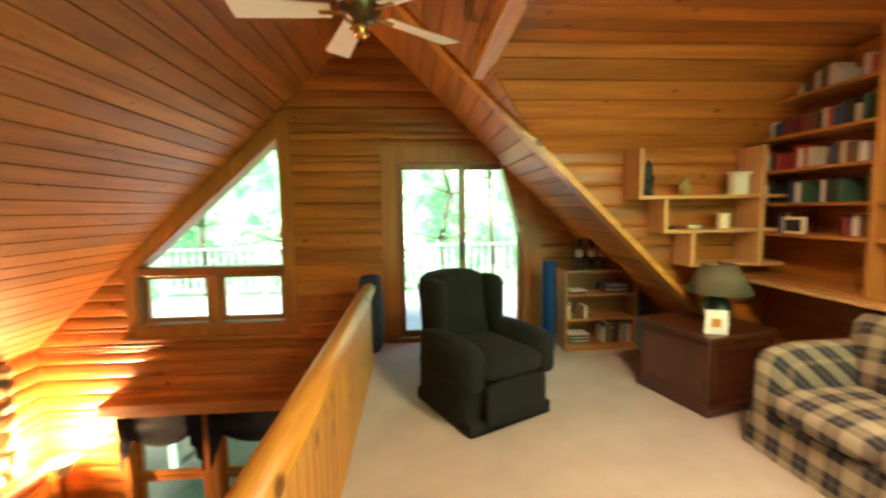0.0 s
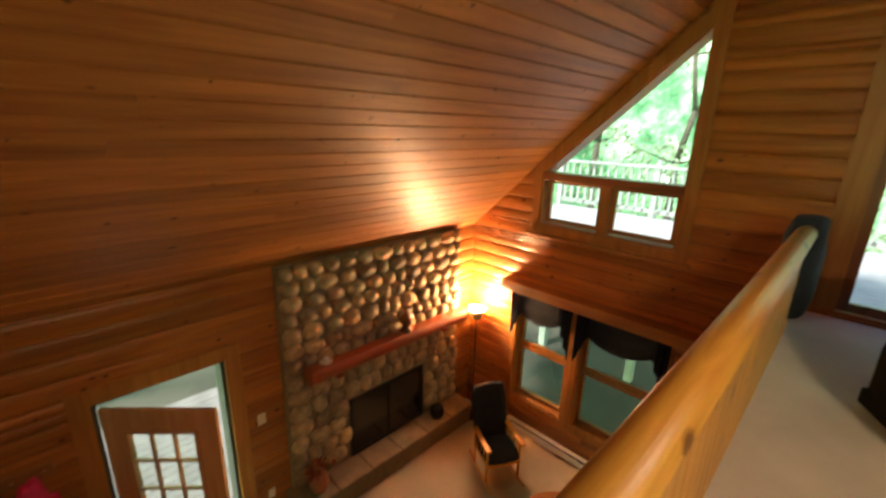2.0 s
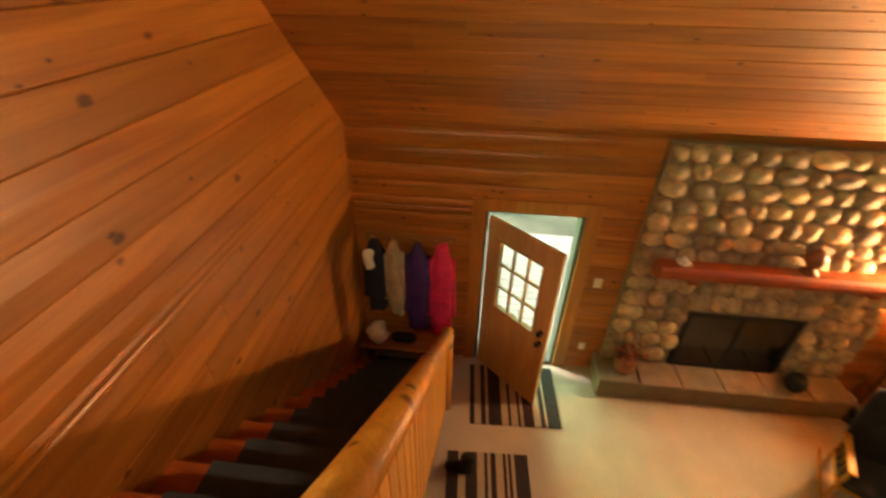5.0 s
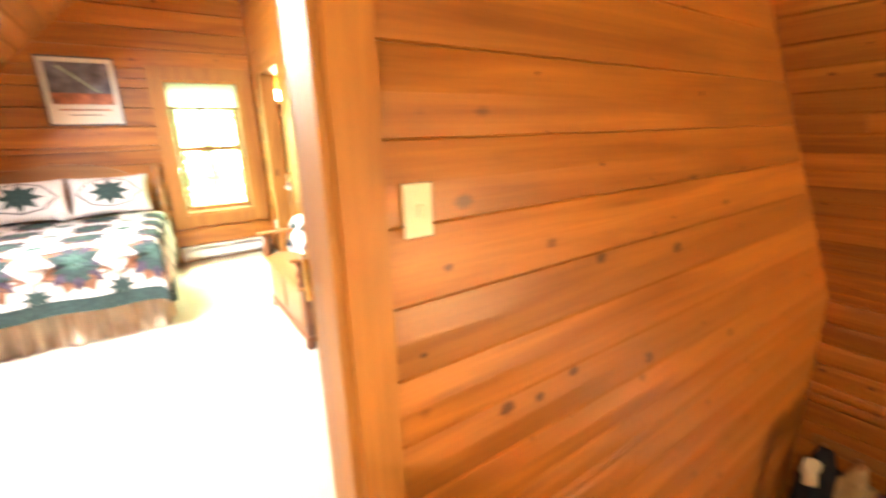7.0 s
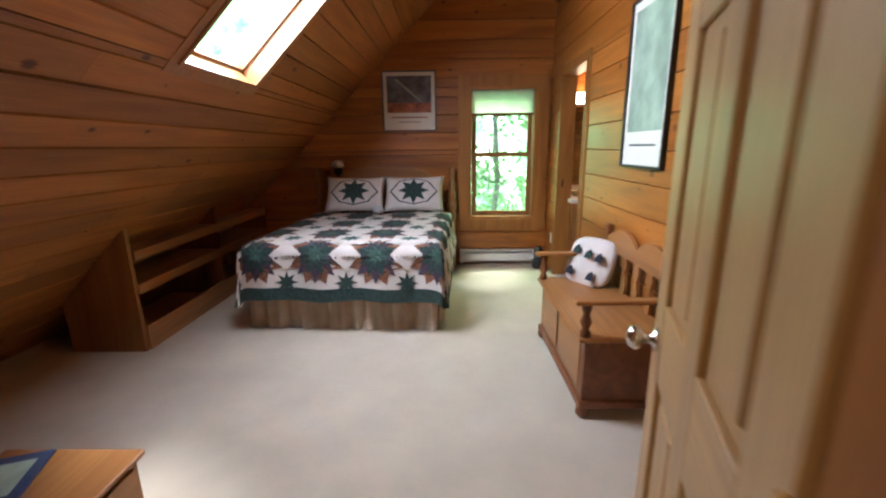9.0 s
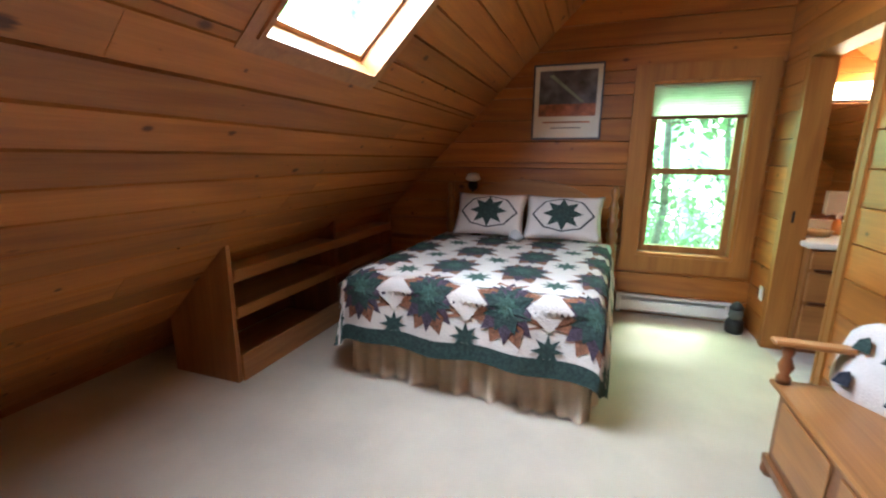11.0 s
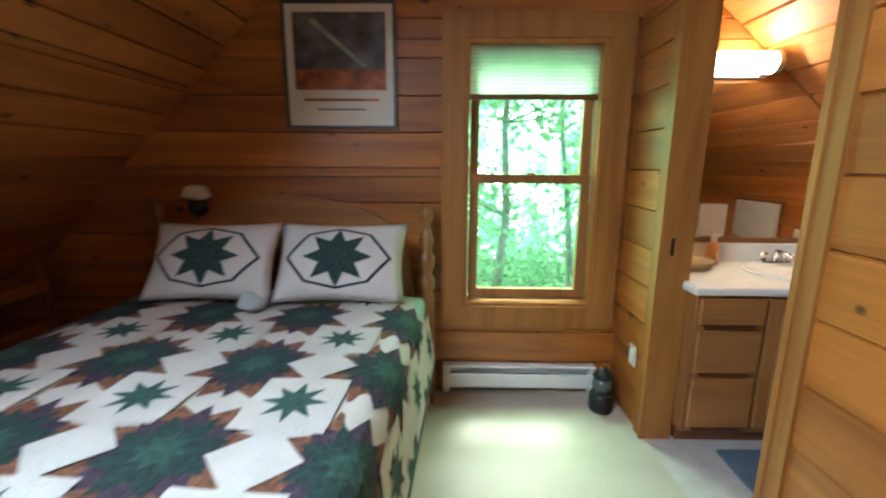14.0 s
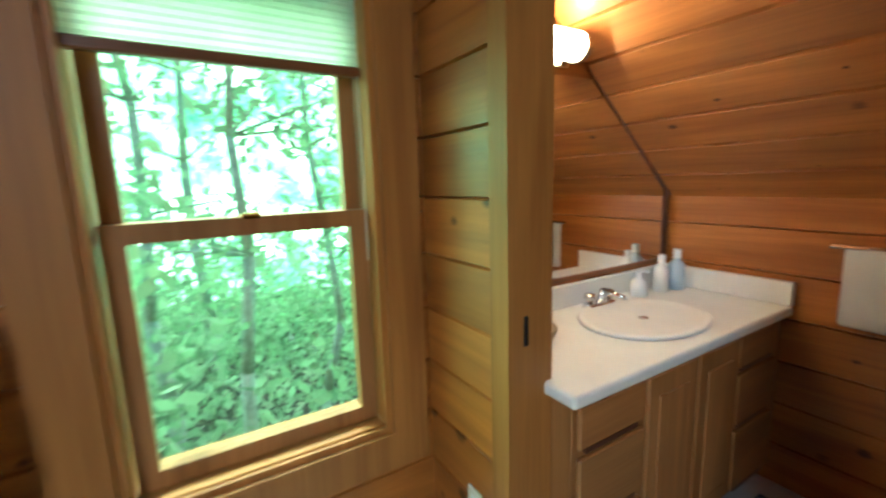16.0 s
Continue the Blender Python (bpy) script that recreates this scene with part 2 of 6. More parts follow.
def plaid_material():
    m = mat("plaid_upholstery", (0.45, 0.38, 0.26), 0.9, bump=0.5, bscale=220)
    nt = m.node_tree
    L = nt.links.new
    b = nt.nodes["Principled BSDF"]
    tc = nt.nodes.new("ShaderNodeTexCoord")
    sp = nt.nodes.new("ShaderNodeSeparateXYZ")
    L(tc.outputs["Object"], sp.inputs[0])
    zy = nt.nodes.new("ShaderNodeMath")
    zy.operation = "ADD"
    L(sp.outputs[0], zy.inputs[0])
    L(sp.outputs[2], zy.inputs[1])
    col = None
    for src, period in ((sp.outputs[1], 0.17), (zy.outputs[0], 0.17)):
        d = nt.nodes.new("ShaderNodeMath")
        d.operation = "DIVIDE"
        d.inputs[1].default_value = period
        L(src, d.inputs[0])
        f = nt.nodes.new("ShaderNodeMath")
        f.operation = "FRACT"
        L(d.outputs[0], f.inputs[0])
        r = nt.nodes.new("ShaderNodeValToRGB")
        r.color_ramp.interpolation = "CONSTANT"
        e = r.color_ramp.elements
        e[0].color, e[1].color = (0.42, 0.34, 0.21, 1), (0.022, 0.024, 0.032, 1)
        e[1].position = 0.42
        for p, c in ((0.66, (0.20, 0.13, 0.07, 1)), (0.72, (0.03, 0.03, 0.045, 1)), (0.94, (0.36, 0.29, 0.18, 1))):
            k = e.new(p)
            k.color = c
        L(f.outputs[0], r.inputs[0])
        if col is None:
            col = r.outputs[0]
        else:
            mx = nt.nodes.new("ShaderNodeMix")
            mx.data_type = "RGBA"
            mx.inputs[0].default_value = 0.5
            L(col, mx.inputs[6])
            L(r.outputs[0], mx.inputs[7])
            col = mx.outputs[2]
    L(col, b.inputs["Base Color"])
    return m


PLAID = plaid_material()

# ---- mesh helpers ----


def linked(name, bm, material, smooth=False):
    me = bpy.data.meshes.new(name)
    bm.normal_update()
    bm.to_mesh(me)
    bm.free()
    if smooth:
        me.polygons.foreach_set("use_smooth", [True] * len(me.polygons))
    me.materials.append(material)
    return new(name, me)


def part(name, bm, material, parent, label="", smooth=False):
    ob = linked(name, bm, material, smooth)
    ob.parent = parent
    return tagged(ob, label)


def thing(name, label, category, loc=(0, 0, 0), rz=0, group=""):
    ob = new(name)
    ob.empty_display_size = 0.1
    ob.matrix_basis = pose(*loc, 0, 0, rz)
    return tagged(ob, label, category, group)


def structure(name, bm, material, label="", category=""):
    return tagged(linked(name, bm, material), label, category, kind="structure")


def box(x0, x1, y0, y1, z0, z1, bev=0.0, bm=None, seg=1, m=None):
    bm = bm or bmesh.new()
    vs = [bm.verts.new((x, y, z)) for x in (x0, x1) for y in (y0, y1) for z in (z0, z1)]
    fs = [bm.faces.new([vs[i] for i in q]) for q in ((0, 1, 3, 2), (4, 6, 7, 5), (0, 4, 5, 1), (2, 3, 7, 6), (0, 2, 6, 4), (1, 5, 7, 3))]
    if m is not None:
        bmesh.ops.transform(bm, matrix=m, verts=vs)
    if bev:
        es = {e for f in fs for e in f.edges}
        bmesh.ops.bevel(bm, geom=list(es), offset=bev, segments=seg, affect="EDGES", profile=0.5)
    return bm


def rod(p0, p1, r0, r1=None, bm=None, seg=12):
    bm = bm or bmesh.new()
    p0, p1 = Vector(p0), Vector(p1)
    r1 = r0 if r1 is None else r1
    q = (p1 - p0).to_track_quat("Z", "Y")
    rings = []
    for p, r in ((p0, r0), (p1, r1)):
        rings.append([bm.verts.new(p + q @ Vector((r * math.cos(2 * math.pi * i / seg), r * math.sin(2 * math.pi * i / seg), 0))) for i in range(seg)])
    for i in range(seg):
        j = (i + 1) % seg
        bm.faces.new((rings[0][i], rings[0][j], rings[1][j], rings[1][i]))
    bm.faces.new(rings[0][::-1])
    bm.faces.new(rings[1])
    return bm


def lathe(profile, bm=None, seg=20, cx=0, cy=0):
    """A turned body from (radius, height) pairs, bottom to top."""
    bm = bm or bmesh.new()
    rings = [[bm.verts.new((cx + r * math.cos(2 * math.pi * i / seg), cy + r * math.sin(2 * math.pi * i / seg), z)) for i in range(seg)] for r, z in profile]
    for a, b in zip(rings, rings[1:]):
        for i in range(seg):
            j = (i + 1) % seg
            bm.faces.new((a[i], a[j], b[j], b[i]))
    bm.faces.new(rings[0][::-1])
    bm.faces.new(rings[-1])
    return bm


def prism(points, depth, o, u, v, n, bm=None):
    """A polygon in the plane of u and v, given thickness along n."""
    bm = bm or bmesh.new()
    o, u, v, n = map(Vector, (o, u, v, n))
    a = [bm.verts.new(o + u * p + v * q) for p, q in points]
    b = [bm.verts.new(o + u * p + v * q + n * depth) for p, q in points]
    bm.faces.new(a[::-1])
    bm.faces.new(b)
    for i in range(len(a)):
        j = (i + 1) % len(a)
        bm.faces.new((a[i], a[j], b[j], b[i]))
    bmesh.ops.recalc_face_normals(bm, faces=bm.faces[:])
    return bm


def pad(x0, x1, y0, y1, z0, z1, bev=0.05, puff=0.02, bm=None):
    """An upholstered block: bevelled, with swollen faces."""
    b2 = box(x0, x1, y0, y1, z0, z1)
    bmesh.ops.subdivide_edges(b2, edges=b2.edges[:], cuts=5, use_grid_fill=True)
    c = Vector(((x0 + x1) / 2, (y0 + y1) / 2, (z0 + z1) / 2))
    h = Vector(((x1 - x0) / 2, (y1 - y0) / 2, (z1 - z0) / 2))
    for v in b2.verts:
        d = v.co - c
        t = Vector((d.x / h.x, d.y / h.y, d.z / h.z))
        inner = Vector([max(-1 + bev / h[i], min(1 - bev / h[i], t[i])) for i in range(3)])
        core = Vector((inner.x * h.x, inner.y * h.y, inner.z * h.z))
        off = d - core
        if off.length > 1e-6:
            off = off.normalized() * bev
        sw = puff * (1 - min(1, abs(t.x)) ** 2 * min(1, abs(t.y)) ** 2) * (1 - sorted((abs(t.x), abs(t.y), abs(t.z)))[1] ** 2)
        v.co = c + core + off + (off.normalized() * sw if off.length > 1e-6 else Vector())
    if bm is None:
        return b2
    me = bpy.data.meshes.new("tmp")
    b2.to_mesh(me)
    b2.free()
    bm.from_mesh(me)
    bpy.data.meshes.remove(me)
    return bm


# ---- boarded planes ----


def slice_at(poly, v):
    us = []
    for (u0, v0), (u1, v1) in zip(poly, poly[1:] + poly[:1]):
        if (v0 - v) * (v1 - v) <= 0 and abs(v1 - v0) > 1e-9:
            us.append(u0 + (u1 - u0) * (v - v0) / (v1 - v0))
    return (min(us), max(us)) if len(us) > 1 else None


def strips(outline, holes, width):
    vs = [p[1] for p in outline]
    cuts = set()
    v = min(vs)
    while v < max(vs) - 1e-6:
        cuts.add(round(v, 4))
        v += width
    for poly in [outline] + holes:
        cuts |= {round(p[1], 4) for p in poly if min(vs) <= p[1] <= max(vs)}
    cuts.add(round(max(vs), 4))
    cuts = sorted(cuts)
    out = []
    for a, b in zip(cuts, cuts[1:]):
        if b - a < 0.004:
            continue
        e = 1e-4
        s0, s1 = slice_at(outline, a + e), slice_at(outline, b - e)
        if not s0 or not s1:
            continue
        pieces = [(s0[0], s0[1], s1[0], s1[1])]
        for hole in holes:
            h0, h1 = slice_at(hole, a + e), slice_at(hole, b - e)
            if not h0 or not h1:
                continue
            nxt = []
            for l0, r0, l1, r1 in pieces:
                if min(h0[1], h1[1]) <= min(l0, l1) or max(h0[0], h1[0]) >= max(r0, r1):
                    nxt.append((l0, r0, l1, r1))
                    continue
                nxt.append((l0, min(r0, max(l0, h0[0])), l1, min(r1, max(l1, h1[0]))))
                nxt.append((max(l0, min(r0, h0[1])), r0, max(l1, min(r1, h1[1])), r1))
            pieces = [p for p in nxt if max(p[1] - p[0], p[3] - p[2]) > 0.006]
        out += [(a, b, *p) for p in pieces]
    return out


def slab(outline, holes, o, u, v, n, depth, bm=None):
    bm = bm or bmesh.new()
    o, u, v, n = map(Vector, (o, u, v, n))
    for a, b, l0, r0, l1, r1 in strips(outline, holes, 99):
        q = [(l0, a), (r0, a), (r1, b), (l1, b)]
        lo = [bm.verts.new(o + u * p + v * w) for p, w in q]
        hi = [bm.verts.new(o + u * p + v * w + n * depth) for p, w in q]
        bm.faces.new(lo[::-1])
        bm.faces.new(hi)
        for i in range(4):
            j = (i + 1) % 4
            bm.faces.new((lo[i], lo[j], hi[j], hi[i]))
    bmesh.ops.recalc_face_normals(bm, faces=bm.faces[:])
    return bm


LOGP = ((0.0, 0.008), (0.035, 0.018), (0.2, 0.026), (0.5, 0.030), (0.8, 0.026), (0.965, 0.018), (1.0, 0.008))
SOFTP = ((0.0, 0.015), (0.02, 0.021), (0.5, 0.025), (0.98, 0.021), (1.0, 0.015))
CEILP = ((0.0, 0.0), (0.045, 0.016), (0.955, 0.016), (1.0, 0.0))
FLATP = ((0.0, 0.002), (0.03, 0.014), (0.97, 0.014), (1.0, 0.002))


def board_into(verts, faces, piece, o, u, v, n, prof):
    a, b, l0, r0, l1, r1 = piece
    base = len(verts)
    for f, d in prof:
        w = a + (b - a) * f
        for s in (l0 + (l1 - l0) * f + 0.0008, r0 + (r1 - r0) * f - 0.0008):
            verts.append(o + u * s + v * w + n * d)
    k = len(prof)
    flip = u.cross(v).dot(n) < 0
    for i in range(k - 1):
        q = (base + 2 * i, base + 2 * i + 1, base + 2 * i + 3, base + 2 * i + 2)
        faces.append(q[::-1] if flip else q)
    l = [base + 2 * i for i in range(k)]
    r = [base + 2 * i + 1 for i in range(k)]
    faces.append(tuple(l if not flip else l[::-1]))
    faces.append(tuple(r[::-1] if not flip else r))


def split_long(pieces, rng, longest):
    out = []
    for a, b, l0, r0, l1, r1 in pieces:
        L, R = max(l0, l1), min(r0, r1)
        if longest and R - L > longest:
            s = L + (R - L) * rng.uniform(0.25, 0.75)
            out += [(a, b, l0, s, l1, s), (a, b, s, r0, s, r1)]
        else:
            out.append((a, b, l0, r0, l1, r1))
    return out


PENDING = []


def boards(parent, name, material, outline, holes, o, u, v, n, width, prof=LOGP, longest=4.0, seed=1):
    PENDING.append((parent, name, material, outline, holes, o, u, v, n, width, prof, longest, seed))


def lay_boards():
    """Each plank as a piece of its wall."""
    for parent, name, material, outline, holes, o, u, v, n, width, prof, longest, seed in PENDING:
        o, u, v, n = map(Vector, (o, u, v, n))
        rng = random.Random(seed)
        for piece in split_long(strips(outline, holes, width), rng, longest):
            verts, faces = [], []
            board_into(verts, faces, piece, o, u, v, n, prof)
            me = bpy.data.meshes.new(name)
            me.from_pydata(verts, [], faces)
            me.materials.append(material)
            ob = new(name, me)
            ob.parent = parent


def ceiling(name, material, outline, holes, o, u, v, n, width, label, prof=CEILP, longest=4.0, seed=1, depth=0.12):
    o, u, v, n = map(Vector, (o, u, v, n))
    verts, faces = [], []
    rng = random.Random(seed)
    for piece in split_long(strips(outline, holes, width), rng, longest):
        board_into(verts, faces, piece, o, u, v, n, prof)
    bm = slab(outline, holes, o, u, v, -n, depth)
    me = bpy.data.meshes.new(name)
    bm.to_mesh(me)
    bm.free()
    bm = bmesh.new()
    bm.from_mesh(me)
    bpy.data.meshes.remove(me)
    vs = [bm.verts.new(p) for p in verts]
    for f in faces:
        bm.faces.new([vs[i] for i in f])
    return structure(name, bm, material, label, "ceiling")


def rect(u0, u1, v0, v1):
    return [(u0, v0), (u1, v0), (u1, v1), (u0, v1)]

# ---- structure ----
X, Y, Z = Vector((1, 0, 0)), Vector((0, 1, 0)), Vector((0, 0, 1))
YN, XW, XE, YB, YS, XB, LOW = 4.55, -3.95, 2.95, -1.1, -5.7, -1.12, -2.75
RX, RZ = -0.45, 3.37
GABLE = [(XW, LOW), (XE, LOW), (XE, 0.0), (RX, RZ), (XW, 0.08)]

WIN_UP = [(-2.90, 0.26), (-1.37, 0.26), (-1.37, 2.27), (-2.90, 0.88)]
DOOR_N = rect(-0.19, 1.25, 0.02, 1.97)
LW1, LW2 = rect(-3.11, -2.33, -2.22, -0.66), rect(-2.20, -1.27, -2.22, -0.66)
NH = [WIN_UP, DOOR_N, LW1, LW2]
wall_north = structure("wall_north", slab(GABLE, NH, (0, YN, 0), X, Z, Y, 0.2), PINE["x"], "varnished pine log-sided gable wall", "wall")
boards(wall_north, "log_board", PINE["x"], GABLE, NH, (0, YN, 0), X, Z, -Y, 0.165, seed=2)

FD = rect(0.22, 1.16, LOW, -0.69)
WW = rect(YB, YN, LOW, 0.08)
wall_west = structure("wall_west", slab(WW, [FD], (XW, 0, 0), Y, Z, -X, 0.2), PINE["y"], "varnished pine log-sided wall", "wall")
boards(wall_west, "log_board", PINE["y"], WW, [FD, rect(1.66, 4.14, LOW, 0.08)], (XW, 0, 0), Y, Z, X, 0.165, seed=3)

BD = rect(-0.285, 0.37, -0.001, 2.02)
wall_bedroom = structure("wall_bedroom", slab(GABLE, [BD], (0, YB, 0), X, Z, -Y, 0.12), PINE["x"], "pine boarded wall beside the stairs", "wall")
boards(wall_bedroom, "log_board", PINE["x"], GABLE, [BD], (0, YB, 0), X, Z, Y, 0.185, prof=SOFTP, seed=4)

SW = rect(-0.95, -0.23, 0.53, 1.94)
SG = [(-2.7, 0), (XE, 0.0), (RX, RZ), (-2.7, 1.25)]
wall_south = structure("wall_south", slab(SG, [SW], (0, YS, 0), X, Z, -Y, 0.2), PINE["x"], "knotty pine boarded wall behind the bed", "wall")
boards(wall_south, "pine_board", PINE["x"], SG, [SW], (0, YS, 0), X, Z, Y, 0.185, prof=FLATP, seed=5)

BO = rect(-5.27, -4.50, -0.001, 2.0)
BW = rect(YS, YB - 0.12, 0, 2.70)
wall_bath = structure("wall_bath", slab(BW, [BO], (XB, 0, 0), Y, Z, -X, 0.12), PINE["y"], "knotty pine boarded partition wall", "wall")
boards(wall_bath, "pine_board", PINE["y"], BW, [BO], (XB, 0, 0), Y, Z, X, 0.185, prof=FLATP, seed=6)

KW = rect(YS, -3.2, 0, 1.245)
wall_knee = structure("wall_knee", slab(KW, [], (-2.51, 0, 0), Y, Z, -X, 0.12), PINE["y"], "knotty pine low wall of the bathroom", "wall")
boards(wall_knee, "pine_board", PINE["y"], KW, [], (-2.51, 0, 0), Y, Z, X, 0.185, prof=FLATP, seed=7)
structure("wall_bath_end", box(-3.2, XB - 0.12, -3.32, -3.2, 0, 2.7), PINE["x"], "pine wall closing the bathroom", "wall")
structure("wall_east", box(XE, XE + 0.2, YB, 3.3, 0, 2.62), PINE["y"], "pine wall of the dormer", "wall")
structure("wall_east_low", box(XE, XE + 0.2, YB, YN, LOW, -0.3), PINE["y"], "pine wall of the lower room", "wall")

CH = [(1.02, 1.90), (XE, -0.03), (XE, 1.90)]
wall_dormer = structure("wall_dormer", slab(CH, [], (0, 3.3, 0), X, Z, Y, 0.1), PINE["x"], "pine cheek wall of the dormer", "wall")
boards(wall_dormer, "log_board", PINE["x"], CH, [], (0, 3.3, 0), X, Z, -Y, 0.165, seed=8)

structure("floor", box(-0.42, XE, YB, YN, -0.3, 0), CARPET, "cream carpet of the loft", "floor")
structure("floor_bedroom", box(XB, XE, YS, YB, -0.3, 0), CARPET, "cream carpet of the bedroom", "floor")
structure("floor_bath", box(-2.82, XB, YS, YB, -0.3, 0), mat("pale_vinyl", (0.55, 0.50, 0.46), 0.5, bump=0.02), "pale vinyl floor of the bathroom", "floor")
structure("floor_low", box(XW - 0.2, XE, YB, YN, LOW - 0.3, LOW), CARPET, "cream carpet of the lower room", "floor")

wl = math.hypot(3.5, 3.29)
WV = Vector((3.5, 0, 3.29)) / wl
ceiling("ceiling_west", CEIL, rect(YS, YN, 0, wl), [], (XW, 0, 0.08), Y, WV, Y.cross(WV), 0.135, "sloping tongue and groove pine ceiling", seed=9)
el = 3.4 * math.sqrt(2)
EV = Vector((-1, 0, 0.991)).normalized()
q = 1.408
SKY = rect(-3.72, -2.96, (XE - 1.22) * q, (XE - 0.36) * q)
DORM = [(YB, -0.01), (3.3, -0.01), (3.3, (XE - 1.02) * q), (2.7, (XE - 0.42) * q), (YB, (XE - 0.42) * q)]
ceiling("ceiling_east", CEIL, rect(YS, YN, 0, 3.4 * q), [SKY, DORM], (XE, 0, 0), Y, EV, Y.cross(EV) * -1 if Y.cross(EV).z > 0 else Y.cross(EV), 0.16, "sloping pine ceiling with a skylight", seed=10)
ceiling("ceiling_dormer", CEILX, rect(0.42, XE, YB, 2.7), [], (0, 0, 2.5), X, Y, -Z, 0.15, "flat pine ceiling of the dormer", seed=11)
DV = Vector((0, -0.6, 0.6)).normalized()
ceiling("ceiling_dormer_slope", CEILX, [(1.02, 0), (XE, 0), (XE, 0.8485), (0.42, 0.8485)], [], (0, 3.3, 1.9), X, DV, Vector((0, -1, -1)).normalized(), 0.15, "sloping pine ceiling of the dormer", seed=12)

BV = Vector((1.40, 0, 1.18)).normalized()
ceiling("ceiling_bath", CEIL, rect(YS + 0.03, -3.33, 0, 1.50), [], (-2.51, 0, 1.245), Y, BV, Y.cross(BV), 0.17, "sloping pine ceiling of the bathroom", seed=13, depth=0.05)

# beams of the dormer
bm = prism([(0, -0.07), (3.1 * 1.408, -0.07), (3.1 * 1.408, 0.07), (0, 0.07)], 0.045, (XE, 3.26, 0.0), EV, Y, Vector((-1, 0, -1)).normalized())
structure("beam_rafter", bm, LOG["x"], "pale varnished rafter along the dormer edge", "beam")
structure("beam_header", box(0.44, 0.56, YB + 0.02, 3.1, 2.38, 2.49, 0.012), LOG["y"], "pale varnished header beam", "beam")


def frame_of(poly, o, u, v, n, width, depth, bm=None):
    """Mitred boards round an opening, outside its edge."""
    bm = bm or bmesh.new()
    o, u, v, n = map(Vector, (o, u, v, n))
    k = len(poly)
    offs = []
    for i in range(k):
        p0, p1, p2 = (Vector(poly[(i + j) % k]) for j in (-1, 0, 1))
        n1 = Vector(((p1 - p0).y, -(p1 - p0).x)).normalized()
        n2 = Vector(((p2 - p1).y, -(p2 - p1).x)).normalized()
        m = (n1 + n2).normalized()
        offs.append(p1 + m * (width / max(0.3, m.dot(n1))))
    for i in range(k):
        j = (i + 1) % k
        q4 = [poly[i], poly[j], tuple(offs[j]), tuple(offs[i])]
        lo = [bm.verts.new(o + u * a + v * b) for a, b in q4]
        hi = [bm.verts.new(o + u * a + v * b + n * depth) for a, b in q4]
        bm.faces.new(hi)
        bm.faces.new(lo[::-1])
        for a in range(4):
            b = (a + 1) % 4
            bm.faces.new((lo[a], lo[b], hi[b], hi[a]))
    bmesh.ops.recalc_face_normals(bm, faces=bm.faces[:])
    return bm


def inset(poly, d):
    """A convex opening shrunk by d."""
    k = len(poly)
    out = []
    for i in range(k):
        p0, p1, p2 = (Vector(poly[(i + j) % k]) for j in (-1, 0, 1))
        n1 = Vector((-(p1 - p0).y, (p1 - p0).x)).normalized()
        n2 = Vector((-(p2 - p1).y, (p2 - p1).x)).normalized()
        m = (n1 + n2).normalized()
        out.append(tuple(p1 + m * (d / max(0.3, m.dot(n1)))))
    return out


def opening(name, poly, o, u, v, n, wood_set, trim, label, category, depth=0.2, sash=0.05, proud=0.045):
    """Casing inside, jamb lining through the wall; returns the setting's parent."""
    ob = structure(name, frame_of(poly, Vector(o), u, v, n, trim, proud), wood_set["z"], label, category)
    part("jamb", frame_of(inset(poly, 0.022), Vector(o) - Vector(n) * depth, u, v, n, 0.022, depth + 0.03), wood_set["z"], ob)
    return ob


def pane(poly, o, u, v, n, parent, name="pane"):
    ob = part(name, prism(poly, 0.005, o, u, v, n), GLASS, parent)
    ob.visible_shadow = False
    return ob


N = -Y
w = opening("window_1", WIN_UP, (0, YN, 0), X, Z, N, TRIM, 0.11, "trapezoid gable window in pine casing", "window")
for nm, poly in (("sash_frame", rect(-2.86, -2.19, 0.30, 0.80)), ("sash_frame", rect(-2.08, -1.41, 0.30, 0.80))):
    part(nm, frame_of(inset(poly, 0.04), (0, YN + 0.1, 0), X, Z, N, 0.045, 0.05), TRIM["x"], w)
    pane(inset(poly, 0.04), (0, YN + 0.08, 0), X, Z, N, w)
part("mullion", box(-2.19, -2.08, YN - 0.01, YN + 0.12, 0.27, 0.82), TRIM["z"], w)
part("transom", box(-2.89, -1.38, YN - 0.04, YN + 0.12, 0.80, 0.89, 0.005), BROWN["x"], w)
pane([(-2.86, 0.89), (-1.40, 0.89), (-1.40, 2.2), (-2.86, 0.895)], (0, YN + 0.08, 0), X, Z, N, w)
part("window_sill", box(-3.05, -1.22, YN - 0.09, YN, 0.12, 0.16, 0.005), TRIM["x"], w)

d = opening("door_1", DOOR_N, (0, YN, 0), X, Z, N, TRIM, 0.15, "sliding glass balcony door in pine frame", "door")
for x0, x1, yy in ((-0.17, 0.57, 0.06), (0.50, 1.23, 0.12)):
    poly = rect(x0 + 0.07, x1 - 0.07, 0.12, 1.88)
    part("door_frame", frame_of(poly, (0, YN + yy, 0), X, Z, N, 0.07, 0.045), BROWN["z"], d)
    pane(poly, (0, YN + yy - 0.02, 0), X, Z, N, d)
part("door_handle", box(0.52, 0.55, YN - 0.03, YN + 0.015, 0.9, 1.1, 0.006), BLACK, d)

